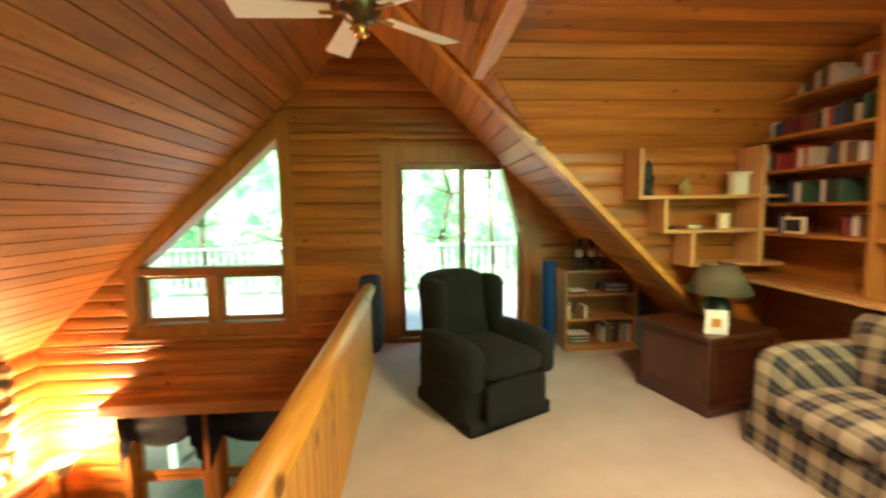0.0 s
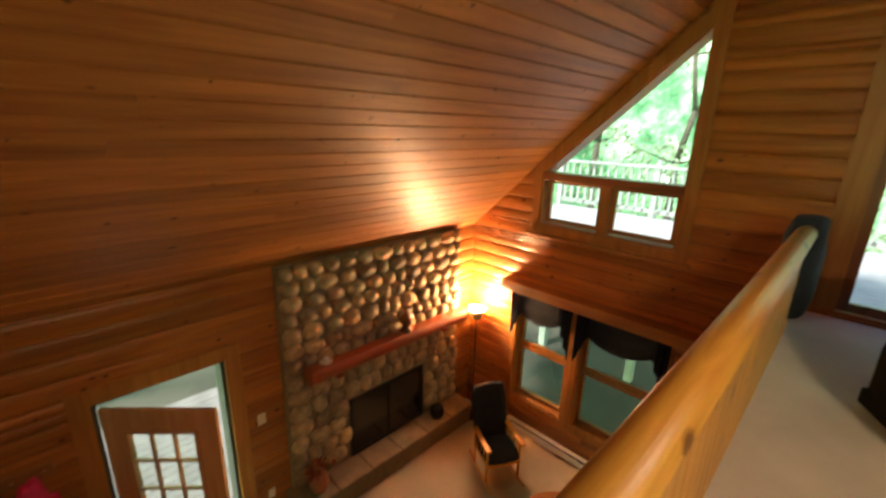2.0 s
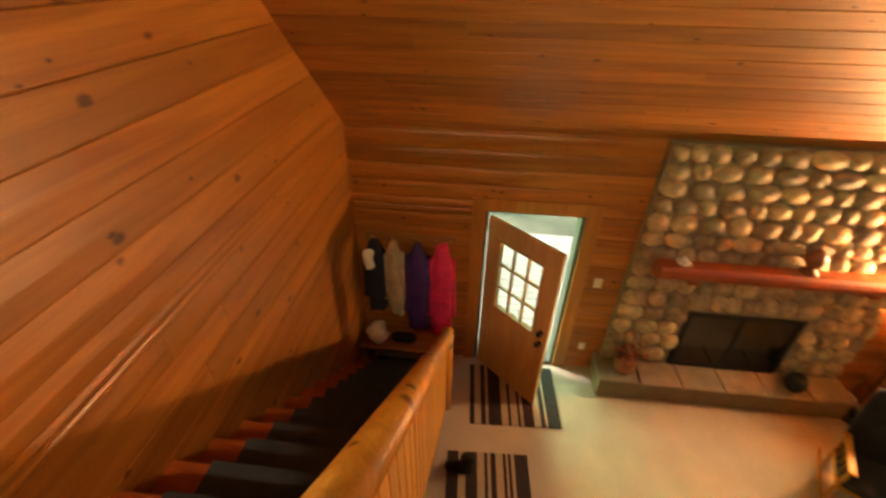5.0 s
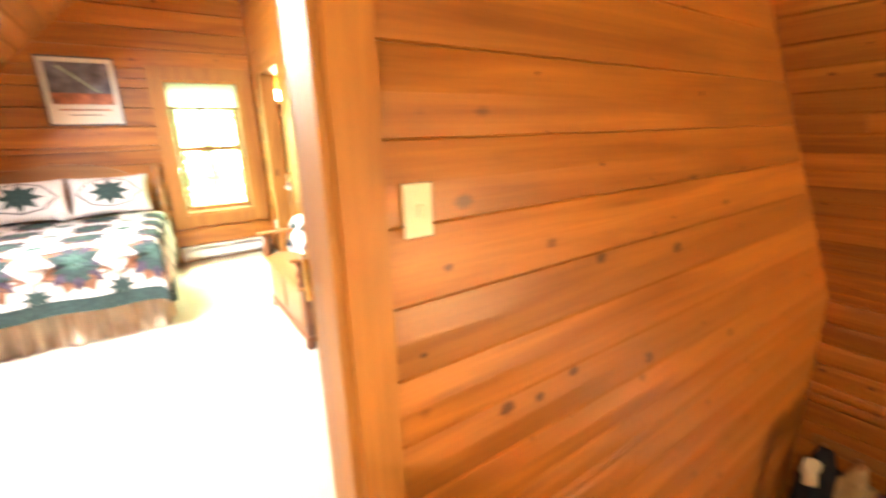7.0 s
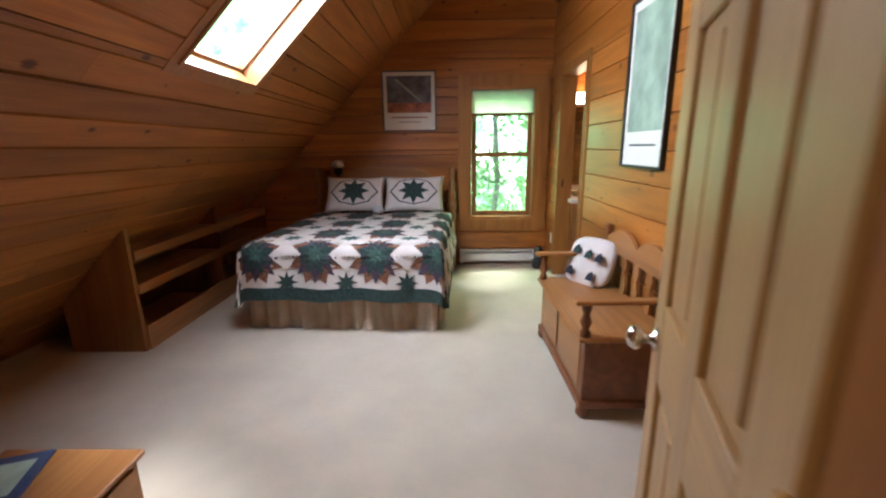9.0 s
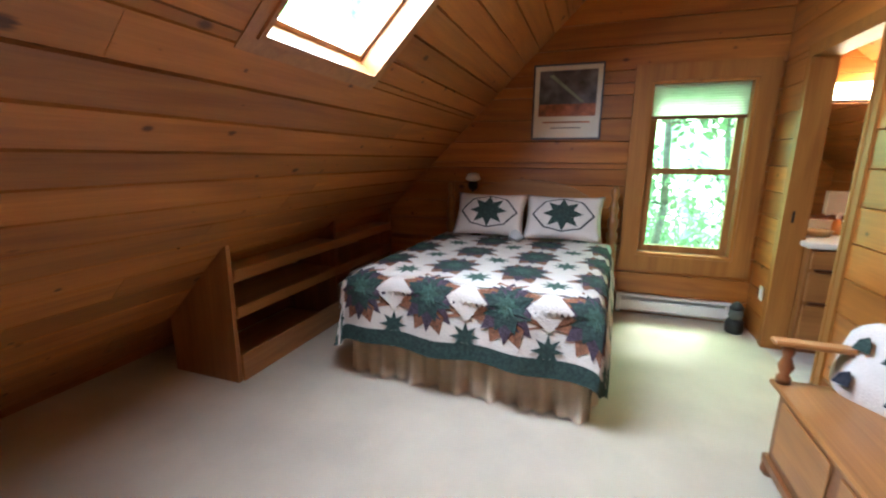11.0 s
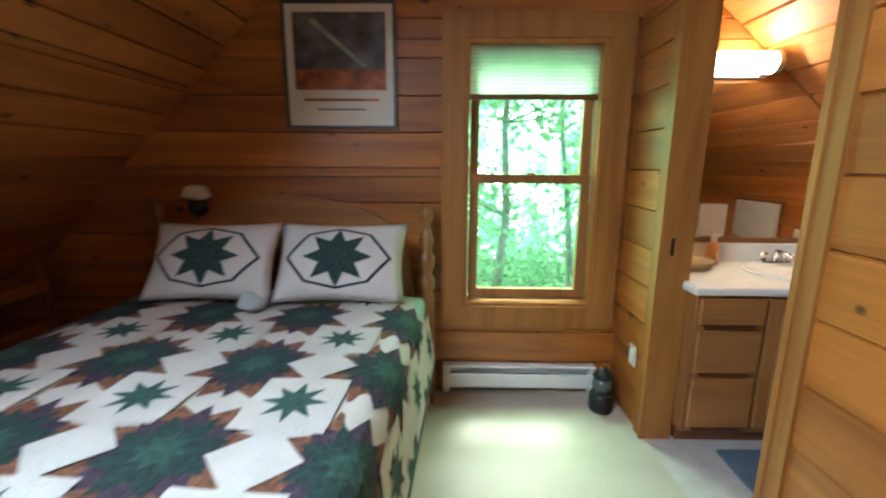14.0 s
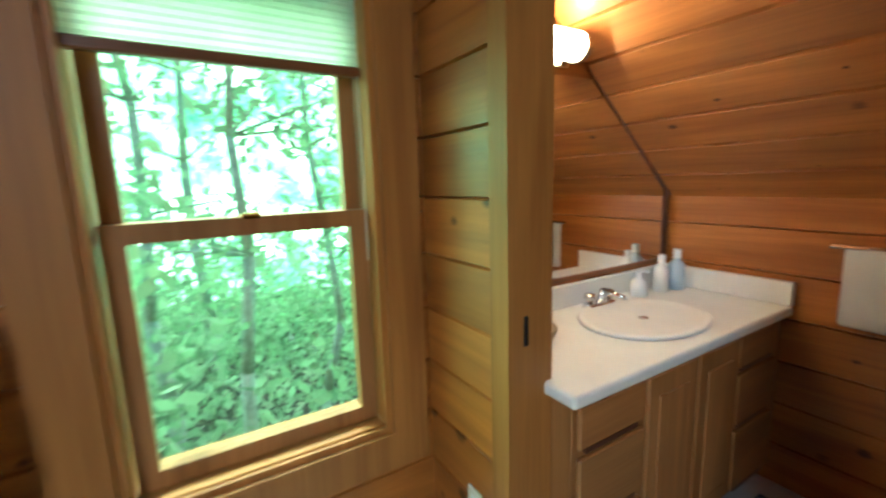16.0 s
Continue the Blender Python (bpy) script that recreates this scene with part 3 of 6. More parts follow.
for i, poly in enumerate((LW1, LW2)):
    w = opening("window_%d" % (i + 2), poly, (0, YN, 0), X, Z, N, TRIM, 0.075, "lower window in pine casing", "window")
    x0, x1 = poly[0][0], poly[1][0]
    for z0, z1 in ((-2.18, -1.46), (-1.43, -0.70)):
        pp = rect(x0 + 0.07, x1 - 0.07, z0 + 0.04, z1 - 0.04)
        part("sash_frame", frame_of(pp, (0, YN + 0.1, 0), X, Z, N, 0.05, 0.045), TRIM["x"], w)
        pane(pp, (0, YN + 0.08, 0), X, Z, N, w)

w = opening("window_4", SW, (0, YS, 0), X, Z, Y, TRIM, 0.125, "double-hung bedroom window in pine casing", "window")
for z0, z1, yy in ((0.57, 1.25, -0.07), (1.22, 1.92, -0.11)):
    pp = rect(-0.87, -0.31, z0 + 0.045, z1 - 0.035)
    part("sash_frame", frame_of(pp, (0, YS + yy, 0), X, Z, Y, 0.05, 0.04), OAK["z"], w)
    pane(pp, (0, YS + yy + 0.02, 0), X, Z, Y, w)
part("window_sill", box(-0.94, -0.24, YS - 0.16, YS + 0.02, 0.525, 0.56, 0.004), TRIM["x"], w)
part("sash_lock", box(-0.62, -0.57, YS - 0.065, YS - 0.03, 1.255, 1.275, 0.004), BRASS, w)

w = opening("window_5", [(p[0], p[1]) for p in SKY], (XE, 0, 0), Y, EV, Vector((-1, 0, -1)).normalized(), OAK, 0.055, "skylight in a pine shaft", "skylight", depth=0.125, proud=0.02)
SN = Vector((-1, 0, -1)).normalized()
part("sash_frame", frame_of(inset(SKY, 0.045), Vector((XE, 0, 0)) - SN * 0.115, Y, EV, SN, 0.04, 0.04), OAK["y"], w)
pane(inset(SKY, 0.045), Vector((XE, 0, 0)) - SN * 0.1, Y, EV, SN, w)

# bedroom doorway
d = opening("door_2", rect(-0.285, 0.37, -0.15, 2.02), (0, YB, 0), X, Z, Y, TRIM, 0.10, "pine-cased bedroom doorway with an open six-panel door", "door", depth=0.12)
part("back_casing", frame_of(rect(-0.285, 0.37, -0.15, 2.02), (0, YB - 0.12, 0), X, Z, -Y, 0.09, 0.02), TRIM["z"], d)
bo = opening("door_3", rect(-5.27, -4.50, -0.15, 2.0), (XB, 0, 0), Y, Z, X, TRIM, 0.055, "pine-cased bathroom doorway", "door", depth=0.12, proud=0.025)
part("latch_plate", box(XB - 0.035, XB - 0.02, -5.252, -5.243, 0.92, 1.0, 0.003), DARKMETAL, bo)


leaf = thing("panel_door", "open six-panel fir door with a steel knob", "door", (-0.28, YB - 0.13, 0.01), -109)
LWD, LH = 0.72, 2.0
bm = bmesh.new()
for a, b in ((0, 0.11), (LWD / 2 - 0.05, LWD / 2 + 0.05), (LWD - 0.11, LWD)):
    box(a, b, -0.018, 0.018, 0, LH, 0.003, bm)
part("stile", bm, FIR["z"], leaf)
for a, b in ((0, 0.2), (0.80, 0.98), (1.52, 1.62), (LH - 0.11, LH)):
    part("rail", box(0.11, LWD - 0.11, -0.0175, 0.0175, a, b, 0.002), FIR["x"], leaf)
for a, b in ((0.2, 0.80), (0.98, 1.52), (1.62, LH - 0.11)):
    for s, e in ((0.11, LWD / 2 - 0.05), (LWD / 2 + 0.05, LWD - 0.11)):
        bm = box(s, e, -0.006, 0.006, a, b)
        box(s + 0.03, e - 0.03, -0.013, 0.013, a + 0.03, b - 0.03, 0.006, bm)
        part("panel", bm, FIR["z"], leaf)
kn = part("knob", lathe([(0.028, 0.0), (0.026, 0.008), (0.011, 0.012), (0.011, 0.03), (0.026, 0.038), (0.029, 0.05), (0.022, 0.062), (0.004, 0.066)]), CHROME, leaf, "steel knob", True)
kn.matrix_basis = pose(LWD - 0.06, 0.018, 0.88, -90, 0, 0)
kn2 = new("knob", kn.data)
kn2.parent = leaf
kn2.matrix_basis = pose(LWD - 0.06, -0.018, 0.88, 90, 0, 0)
for z in (0.25, 1.0, 1.75):
    bm = rod((0, 0.022, z - 0.05), (0, 0.022, z + 0.05), 0.008, seg=8)
    box(-0.004, -0.001, -0.016, 0.02, z - 0.045, z + 0.045, bm=bm)
    part("hinge", bm, BRASS, leaf, "brass hinge")

# railing of the loft
rail = thing("loft_railing", "half-wall railing of varnished pine boards with a peeled log cap", "railing", (-0.42, 0, 0))
y = -0.05
while y < 4.0:
    part("board", box(-0.022, 0.022, y, y + 0.105, -0.3, 0.70, 0.006), LOG["z"], rail)
    y += 0.107
bm = rod((0, -0.12, 0.725), (0, 4.04, 0.735), 0.068, 0.062, seg=18)
for v_ in bm.verts:
    v_.co.x *= 0.95
part("log_cap", bm, LOG["y"], rail, "knotty peeled log handrail", True)
jk = thing("jacket", "dark jacket draped over the railing end", "jacket", (-0.42, 3.92, 0.0))
bm = pad(-0.10, 0.10, -0.12, 0.16, 0.12, 0.83, 0.05, 0.02)
for v_ in bm.verts:
    v_.co += noise.noise_vector(v_.co * 6) * 0.03
part("cloth", bm, NAVY, jk, smooth=True)

# stairs
st = thing("staircase", "steep wooden stairs with a slate runner beside a boarded railing", "stairs", (-0.6, YB, 0))
for i in range(14):
    zt, x1 = -0.183 * (i + 1), -0.215 * i
    part("tread", box(x1 - 0.24, x1, 0.0, 1.0, zt - 0.035, zt, 0.008), STAIRRED, st)
    part("riser", box(x1 - 0.012, x1, 0.0, 1.0, zt, zt + 0.148), STAIRRED, st)
    bm = box(x1 - 0.245, x1, 0.2, 0.76, zt + 0.002, zt + 0.012, 0.004)
    box(x1 - 0.252, x1 - 0.243, 0.2, 0.76, zt - 0.12, zt + 0.01, 0.003, bm)
    part("runner", bm, SLATE, st, "slate carpet runner")
part("stringer", prism([(0.0, -0.30), (0.0, 0.02), (-3.0, -2.53), (-3.0, -2.74), (-2.85, -2.74)], 0.04, (0, 1.0, 0), X, Z, Y), BROWN["x"], st)
sr = thing("stair_railing", "sloping boarded stair railing with a peeled log handrail", "railing", (-0.45, -0.07, 0))
part("log_cap", rod((0.0, 0, 0.66), (-2.75, 0.02, -1.67), 0.062, 0.058, seg=16), LOG["x"], sr, "peeled log handrail", True)
x = -0.10
while x > -2.72:
    zt = 0.64 + x * 0.848
    part("board", box(x - 0.10, x, -0.02, 0.02, max(LOW, zt - 1.15), zt - 0.03, 0.006), LOG["z"], sr)
    x -= 0.104
part("newel", rod((-2.75, 0.02, LOW), (-2.75, 0.02, -1.60), 0.06, 0.055, seg=14), LOG["z"], sr, "", True)

# ---- loft things ----
def four(parent, name, material, pts, r, z0, z1, r1=None):
    for x, y in pts:
        part(name, rod((x, y, z0), (x, y, z1), r1 or r, r, seg=10), material, parent)


rc = thing("recliner", "dark green-black velour wingback recliner on the carpet", "armchair", (0.47, 2.98, 0), 27)
rc.matrix_basis = rc.matrix_basis @ Matrix.Diagonal((0.90, 0.93, 0.95, 1))
part("base", pad(-0.38, 0.38, -0.36, 0.36, 0.02, 0.42, 0.04, 0.015), BLACKFAB, rc, smooth=True)
part("seat", pad(-0.27, 0.27, -0.44, 0.25, 0.36, 0.52, 0.06, 0.03), BLACKFAB, rc, smooth=True)
for s in (-1, 1):
    bm = pad(s * 0.34 - 0.09, s * 0.34 + 0.09, -0.42, 0.28, 0.30, 0.62, 0.07, 0.02)
    part("armrest", bm, BLACKFAB, rc, smooth=True)
    bm = pad(s * 0.29 - 0.05, s * 0.29 + 0.05, 0.08, 0.36, 0.55, 0.98, 0.045, 0.01)
    part("wing", bm, BLACKFAB, rc, smooth=True)
bm = pad(-0.30, 0.30, 0.18, 0.44, 0.42, 1.0, 0.08, 0.03)
for v_ in bm.verts:
    v_.co.y += (v_.co.z - 0.42) * 0.18
part("backrest", bm, BLACKFAB, rc, smooth=True)
part("footrest", pad(-0.27, 0.27, -0.47, -0.41, 0.08, 0.36, 0.025, 0.01), BLACKFAB, rc, smooth=True)
part("skirt", box(-0.385, 0.385, -0.40, 0.38, 0.003, 0.10, 0.01), BLACKFAB, rc)

BOOKC = [mat("book_" + n, c, 0.6, vary=0.1, bump=0.05) for n, c in (("maroon", (0.18, 0.03, 0.03)), ("navy", (0.03, 0.05, 0.12)), ("cream", (0.55, 0.48, 0.35)), ("brown", (0.14, 0.07, 0.03)), ("black", (0.02, 0.02, 0.02)), ("green", (0.04, 0.10, 0.06)), ("white", (0.65, 0.63, 0.58)), ("red", (0.40, 0.05, 0.04)))]
BOOKN = ["maroon", "navy blue", "cream", "brown", "black", "green", "white", "red"]


def book(x, y, z, w_, d_, h_, rng, axis=0, flat=False):
    k = rng.randrange(len(BOOKC))
    b_ = thing("book", "%s hardback book on a pine shelf" % BOOKN[k] if not flat else "%s book lying flat on a shelf" % BOOKN[k], "book", (x, y, z), 90 * axis, "books on the shelves")
    if flat:
        w_, h_ = h_ * 0.75, w_
    part("cover", box(0, w_, 0, d_, 0, h_, 0.003), BOOKC[k], b_)
    part("page_block", box(0.004, w_ - 0.004, -0.0015, d_ - 0.01, h_ - 0.004, h_ + 0.001) if flat else box(0.004, w_ - 0.004, 0.01, d_ - 0.006, h_ - 0.003, h_ + 0.001), PAPER, b_)
    return b_


def shelf_row(x0, x1, y, z, d_, rng, hmin=0.15, hmax=0.23, fill=0.75, axis=0):
    x = x0
    while x < x1 - 0.03:
        if rng.random() > fill:
            x += rng.uniform(0.04, 0.14)
            continue
        w_ = rng.uniform(0.022, 0.045)
        if axis == 0:
            book(x, y, z, w_, d_, rng.uniform(hmin, hmax), rng)
        else:
            book(y, x, z, w_, d_, rng.uniform(hmin, hmax), rng, 1)
        x += w_ + 0.002


# low bookcase by the door
bc = thing("bookcase", "low brown wooden bookcase holding books and papers", "bookcase", (1.50, 4.02, 0))
for x in (0, 0.72):
    part("side", box(x, x + 0.025, 0, 0.27, 0, 0.80, 0.002), OAK["z"], bc)
part("top", box(-0.01, 0.755, -0.01, 0.28, 0.80, 0.825, 0.003), OAK["x"], bc)
for z in (0.05, 0.31, 0.56):
    part("shelf", box(0.025, 0.72, 0.01, 0.26, z, z + 0.02, 0.002), OAK["x"], bc)
part("back", box(0.025, 0.72, 0.262, 0.27, 0.02, 0.80), BROWN["x"], bc)
part("plinth", box(0.025, 0.72, 0.015, 0.03, 0.0, 0.05), OAK["x"], bc)
rng = random.Random(4)
shelf_row(1.54, 1.80, 4.06, 0.33, 0.17, rng, 0.10, 0.18)
shelf_row(1.86, 2.20, 4.06, 0.07, 0.17, rng, 0.14, 0.21)
for i in range(3):
    book(1.56, 4.05, 0.07 + 0.032 * i, 0.03, 0.18, 0.28, rng, flat=True)
for i in range(2):
    book(1.93, 4.05, 0.58 + 0.042 * i, 0.04, 0.18, 0.32, rng, flat=True)
book(1.56, 4.05, 0.58, 0.035, 0.17, 0.24, rng, flat=True)
MUGW = mat("mug_white", (0.55, 0.52, 0.48), 0.3, bump=0)
mr = thing("mug_rack", "black rack of stacked mugs on the bookcase", "mug rack", (1.62, 4.1, 0.825))
for x in (0, 0.13, 0.26, 0.39):
    part("post", rod((x, 0.06, 0), (x, 0.06, 0.33), 0.008, seg=6), BLACK, mr)
for z in (0.0, 0.11, 0.22):
    part("tray", box(-0.01, 0.40, 0.0, 0.12, z, z + 0.008, 0.002), BLACK, mr)
    for x in (0.065, 0.195, 0.325):
        bm = lathe([(0.032, z + 0.009), (0.036, z + 0.02), (0.038, z + 0.085), (0.034, z + 0.085), (0.03, z + 0.03)], cx=x, cy=0.055, seg=12)
        part("mug", bm, BLACK if z != 0.11 else MUGW, mr, "", True)
ym = thing("exercise_mat", "rolled blue foam mat standing by the door", "mat", (1.36, 4.10, 0))
bm = bmesh.new()
prof_ = [(0.012 + 0.0055 * i * 0.25, i * 0.5) for i in range(46)]
pts = [Vector((r * math.cos(a), r * math.sin(a), 0)) for r, a in prof_]
lo = [bm.verts.new(p) for p in pts]
hi = [bm.verts.new(p + Z * 0.92) for p in pts]
for i in range(len(pts) - 1):
    bm.faces.new((lo[i], lo[i + 1], hi[i + 1], hi[i]))
bmesh.ops.solidify(bm, geom=bm.faces[:], thickness=0.007)
part("roll", bm, BLUE, ym, smooth=True)
tb = thing("leaning_board", "teal folded board leaning beside the bookcase", "board", (2.29, 4.05, 0))
part("panel", box(0, 0.03, 0, 0.22, 0, 0.55, 0.008), mat("teal", (0.03, 0.16, 0.17), 0.6), tb)

# chest with lamp and card
ck = thing("storage_chest", "dark mahogany-stained wooden blanket chest", "chest", (1.98, 2.62, 0), 14)
part("body", box(0.0, 0.62, 0, 0.62, 0.05, 0.52, 0.006), DARKWOOD["y"], ck)
part("lid", box(-0.025, 0.64, -0.025, 0.645, 0.52, 0.56, 0.01), DARKWOOD["y"], ck)
part("plinth", box(-0.015, 0.63, -0.015, 0.635, 0, 0.07, 0.006), DARKWOOD["y"], ck)
for a in (0.05, 0.34):
    part("panel", box(-0.008, 0.0, a, a + 0.24, 0.13, 0.46, 0.004), DARKWOOD["z"], ck)
part("panel", box(0.05, 0.57, -0.008, 0, 0.13, 0.46, 0.004), DARKWOOD["x"], ck)
tl = thing("table_lamp", "dark table lamp with a taupe empire shade on the chest", "lamp", (2.26, 2.93, 0.56))
part("base", lathe([(0.08, 0), (0.08, 0.02), (0.05, 0.035), (0.085, 0.09), (0.095, 0.14), (0.07, 0.20), (0.025, 0.23), (0.018, 0.29)]), BLACK, tl, "glossy dark ceramic base", True)
bm = lathe([(0.22, 0.25), (0.11, 0.46), (0.106, 0.46), (0.215, 0.25)], seg=28)
part("shade", bm, SHADEF, tl, "taupe fabric shade", True)
part("finial", lathe([(0.008, 0.44), (0.012, 0.47), (0.004, 0.5)], seg=10), BRASS, tl)
cd = thing("greeting_card", "white greeting card with an orange motif on the chest", "card", (2.08, 2.70, 0.56), -20)
part("sheet", box(-0.07, 0.07, 0, 0.004, 0, 0.17), PAPER, cd)
part("back_sheet", prism([(0, 0), (0.004, 0), (-0.05, 0.0), (0.0, 0.17)], 0.13, (-0.065, 0.004, 0), -Y, Z, X), PAPER, cd)
part("motif", box(-0.03, 0.03, -0.002, 0, 0.05, 0.11), mat("orange_print", (0.5, 0.2, 0.04), 0.6), cd)

# plaid sofa
sf = thing("sofa", "cream and navy plaid upholstered sofa", "sofa", (1.98, 0.15, 0))
part("base", pad(0.06, 0.86, 0.05, 2.15, 0.03, 0.27, 0.03, 0.01), PLAID, sf, smooth=True)
for a in (0.24, 0.86, 1.48):
    part("seat_cushion", pad(0.02, 0.70, a, a + 0.61, 0.25, 0.41, 0.06, 0.03), PLAID, sf, smooth=True)
    bm = pad(0.50, 0.76, a, a + 0.61, 0.38, 0.84, 0.08, 0.04)
    for v_ in bm.verts:
        v_.co.x += (v_.co.z - 0.44) * 0.2
    part("back_cushion", bm, PLAID, sf, smooth=True)
part("backrest", pad(0.78, 0.93, 0.05, 2.15, 0.1, 0.80, 0.05, 0.01), PLAID, sf, smooth=True)
for a in (0.0, 1.98):
    bm = pad(0.04, 0.88, a, a + 0.20, 0.03, 0.62, 0.08, 0.03)
    part("armrest", bm, PLAID, sf, smooth=True)
bm = bmesh.new()
pr = []
for i in range(81):
    t_ = i / 80
    pr.append((0.025 + 0.012 * math.sin(i * 1.3) * (i % 4 == 0), 0.02 + 2.16 * t_))
prev = None
for x, y in pr:
    a, b_ = bm.verts.new((x, y, 0.005)), bm.verts.new((0.045, y, 0.24))
    if prev:
        bm.faces.new((prev[0], a, b_, prev[1]))
    prev = (a, b_)
part("skirt", bm, PLAID, sf)

# shelves of the dormer
PALE = {a: wood("pale_pine_" + a, (0.50, 0.26, 0.09), (0.68, 0.40, 0.16), a, vary=0.1) for a in "xyz"}
ws = thing("wall_shelf", "stepped pale pine wall shelf with ornaments", "shelf", (0, 3.02, 0))
part("board", box(1.68, 2.86, 0, 0.24, 1.505, 1.53, 0.003), PALE["x"], ws)
part("board", box(1.88, 2.86, 0, 0.24, 1.245, 1.27, 0.003), PALE["x"], ws)
part("board", box(2.10, 2.86, 0, 0.24, 0.985, 1.01, 0.003), PALE["x"], ws)
part("upright", box(1.68, 1.71, 0, 0.24, 1.53, 1.88, 0.003), PALE["z"], ws)
part("upright", box(1.88, 1.91, 0, 0.24, 1.27, 1.505, 0.003), PALE["z"], ws)
part("upright", box(2.10, 2.13, 0, 0.24, 1.01, 1.245, 0.003), PALE["z"], ws)
part("upright", box(2.62, 2.655, -0.02, 0.24, 0.985, 1.90, 0.003), PALE["z"], ws)
eb = thing("corner_bookshelf", "tall pine bookshelf built along the dormer wall", "bookshelf", (2.66, 0.3, 0))
for z in (0.88, 1.22, 1.44, 1.68, 1.92, 2.18):
    part("shelf", box(0, 0.285, 0, 2.93, z, z + 0.022, 0.003), TRIM["y"], eb)
part("ledge", box(-0.10, 0.285, 0, 2.93, 0.855, 0.88, 0.004), PALE["y"], eb)
for y, top in ((1.94, 2.46), (1.0, 2.46), (0.0, 2.46)):
    part("upright", box(-0.01, 0.285, y, y + 0.03, 0.88, top, 0.003), TRIM["z"], eb)
rng = random.Random(8)
for z, f in ((0.902, 0.25), (1.242, 0.45), (1.462, 0.85), (1.702, 0.85), (1.942, 0.85), (2.202, 0.8)):
    shelf_row(2.30, 3.18, 2.93, z, 0.15, rng, 0.12, 0.18, f, 1)
    shelf_row(1.45, 2.22, 2.93, z, 0.15, rng, 0.12, 0.18, f * 0.9, 1)


def ornament(name, label, x, y, z, prof, material, extra=None):
    o_ = thing(name, label, "ornament", (x, y, z), group="ornaments on the shelf")
    part("body", lathe(prof, seg=14), material, o_, smooth=True)
    return o_


ornament("lantern", "black iron lantern on the top shelf", 1.80, 3.13, 1.53, [(0.05, 0), (0.05, 0.02), (0.04, 0.03), (0.045, 0.12), (0.06, 0.13), (0.03, 0.18), (0.035, 0.22), (0.01, 0.27)], DARKMETAL)
ornament("glass_jar", "amber glass jar on the shelf", 2.10, 3.12, 1.53, [(0.045, 0), (0.048, 0.08), (0.03, 0.10), (0.03, 0.13), (0.034, 0.135)], mat("amber", (0.35, 0.24, 0.08), 0.2, bump=0))
ornament("mug", "cream patterned mug on the shelf", 2.42, 3.12, 1.27, [(0.04, 0), (0.045, 0.02), (0.042, 0.10), (0.05, 0.12)], IVORY)
ornament("bowl", "small brown bowl on the shelf", 2.18, 3.12, 1.27, [(0.03, 0), (0.06, 0.03), (0.055, 0.03), (0.03, 0.01)], IVORY)
ornament("bowl", "dark trinket dish on the shelf", 1.98, 3.12, 1.27, [(0.03, 0), (0.06, 0.025), (0.055, 0.025), (0.03, 0.008)], DARKMETAL)
cl = thing("mantel_clock", "white framed clock on the shelf", "clock", (2.46, 3.08, 1.53))
part("case", box(0, 0.13, 0, 0.07, 0, 0.16, 0.008), IVORY, cl)
part("top", box(-0.01, 0.14, -0.01, 0.08, 0.16, 0.175, 0.004), IVORY, cl)
part("face", rod((0.065, -0.004, 0.085), (0.065, 0.0, 0.085), 0.045, seg=20), PAPER, cl)
pf = thing("photo_frame", "small framed photograph on the bookshelf", "photo frame", (2.68, 2.70, 1.242))
part("frame", box(0, 0.02, 0, 0.17, 0, 0.12, 0.004), IVORY, pf)
part("photo", box(-0.002, 0, 0.02, 0.15, 0.02, 0.10), BLACK, pf)

# ceiling fan
fn = thing("ceiling_fan", "white-bladed ceiling fan with brass motor housing", "ceiling fan", (-0.24, 2.2, 2.40))
part("downrod", rod((0, 0, 0.16), (0, 0, 0.83), 0.012, seg=10), BRASS, fn)
part("canopy", lathe([(0.02, 0.70), (0.07, 0.80), (0.07, 0.83)]), BRASS, fn, smooth=True)
part("motor", lathe([(0.03, -0.03), (0.07, -0.01), (0.105, 0.03), (0.11, 0.10), (0.08, 0.15), (0.02, 0.17)], seg=28), mat("antique_bronze", (0.10, 0.07, 0.04), 0.3, 0.8), fn, smooth=True)
part("switch_cup", lathe([(0.02, -0.09), (0.038, -0.08), (0.04, -0.03), (0.03, -0.02)]), BRASS, fn, smooth=True)
part("pull_chain", rod((0.02, -0.02, -0.2), (0.02, -0.02, -0.08), 0.003, seg=6), BRASS, fn)
for i in range(5):
    bm = box(0.14, 0.62, -0.065, 0.065, 0.03, 0.038, 0.003)
    for v_ in bm.verts:
        v_.co.y *= 0.8 + 0.35 * (v_.co.x - 0.14) / 0.5
        v_.co.z += v_.co.y * 0.2
    bl = part("blade", bm, WHITE, fn)
    bl.matrix_basis = pose(0, 0, 0, 0, 0, 38 + 72 * i)
    br_ = part("bracket", box(0.08, 0.20, -0.015, 0.015, 0.02, 0.032, 0.003), BRASS, bl)

# fill light added to the ceiling of the dormer, behind the view; fixture invented
cf = thing("unseen_fill_fixture", "round warm fill light added unseen to the dormer ceiling", "ceiling light", (1.3, 0.9, 2.48))
part("rim", lathe([(0.17, -0.03), (0.175, -0.01), (0.17, 0.0)], seg=28), BRASS, cf, smooth=True)
part("diffuser", lathe([(0.03, -0.10), (0.10, -0.085), (0.15, -0.05), (0.165, -0.03)], seg=28), GLOW, cf, "glowing bowl of the added fill light", True)
sl = thing("floor_lamp", "lit floor lamp in the fireplace corner", "lamp", (-3.62, 4.30, LOW))
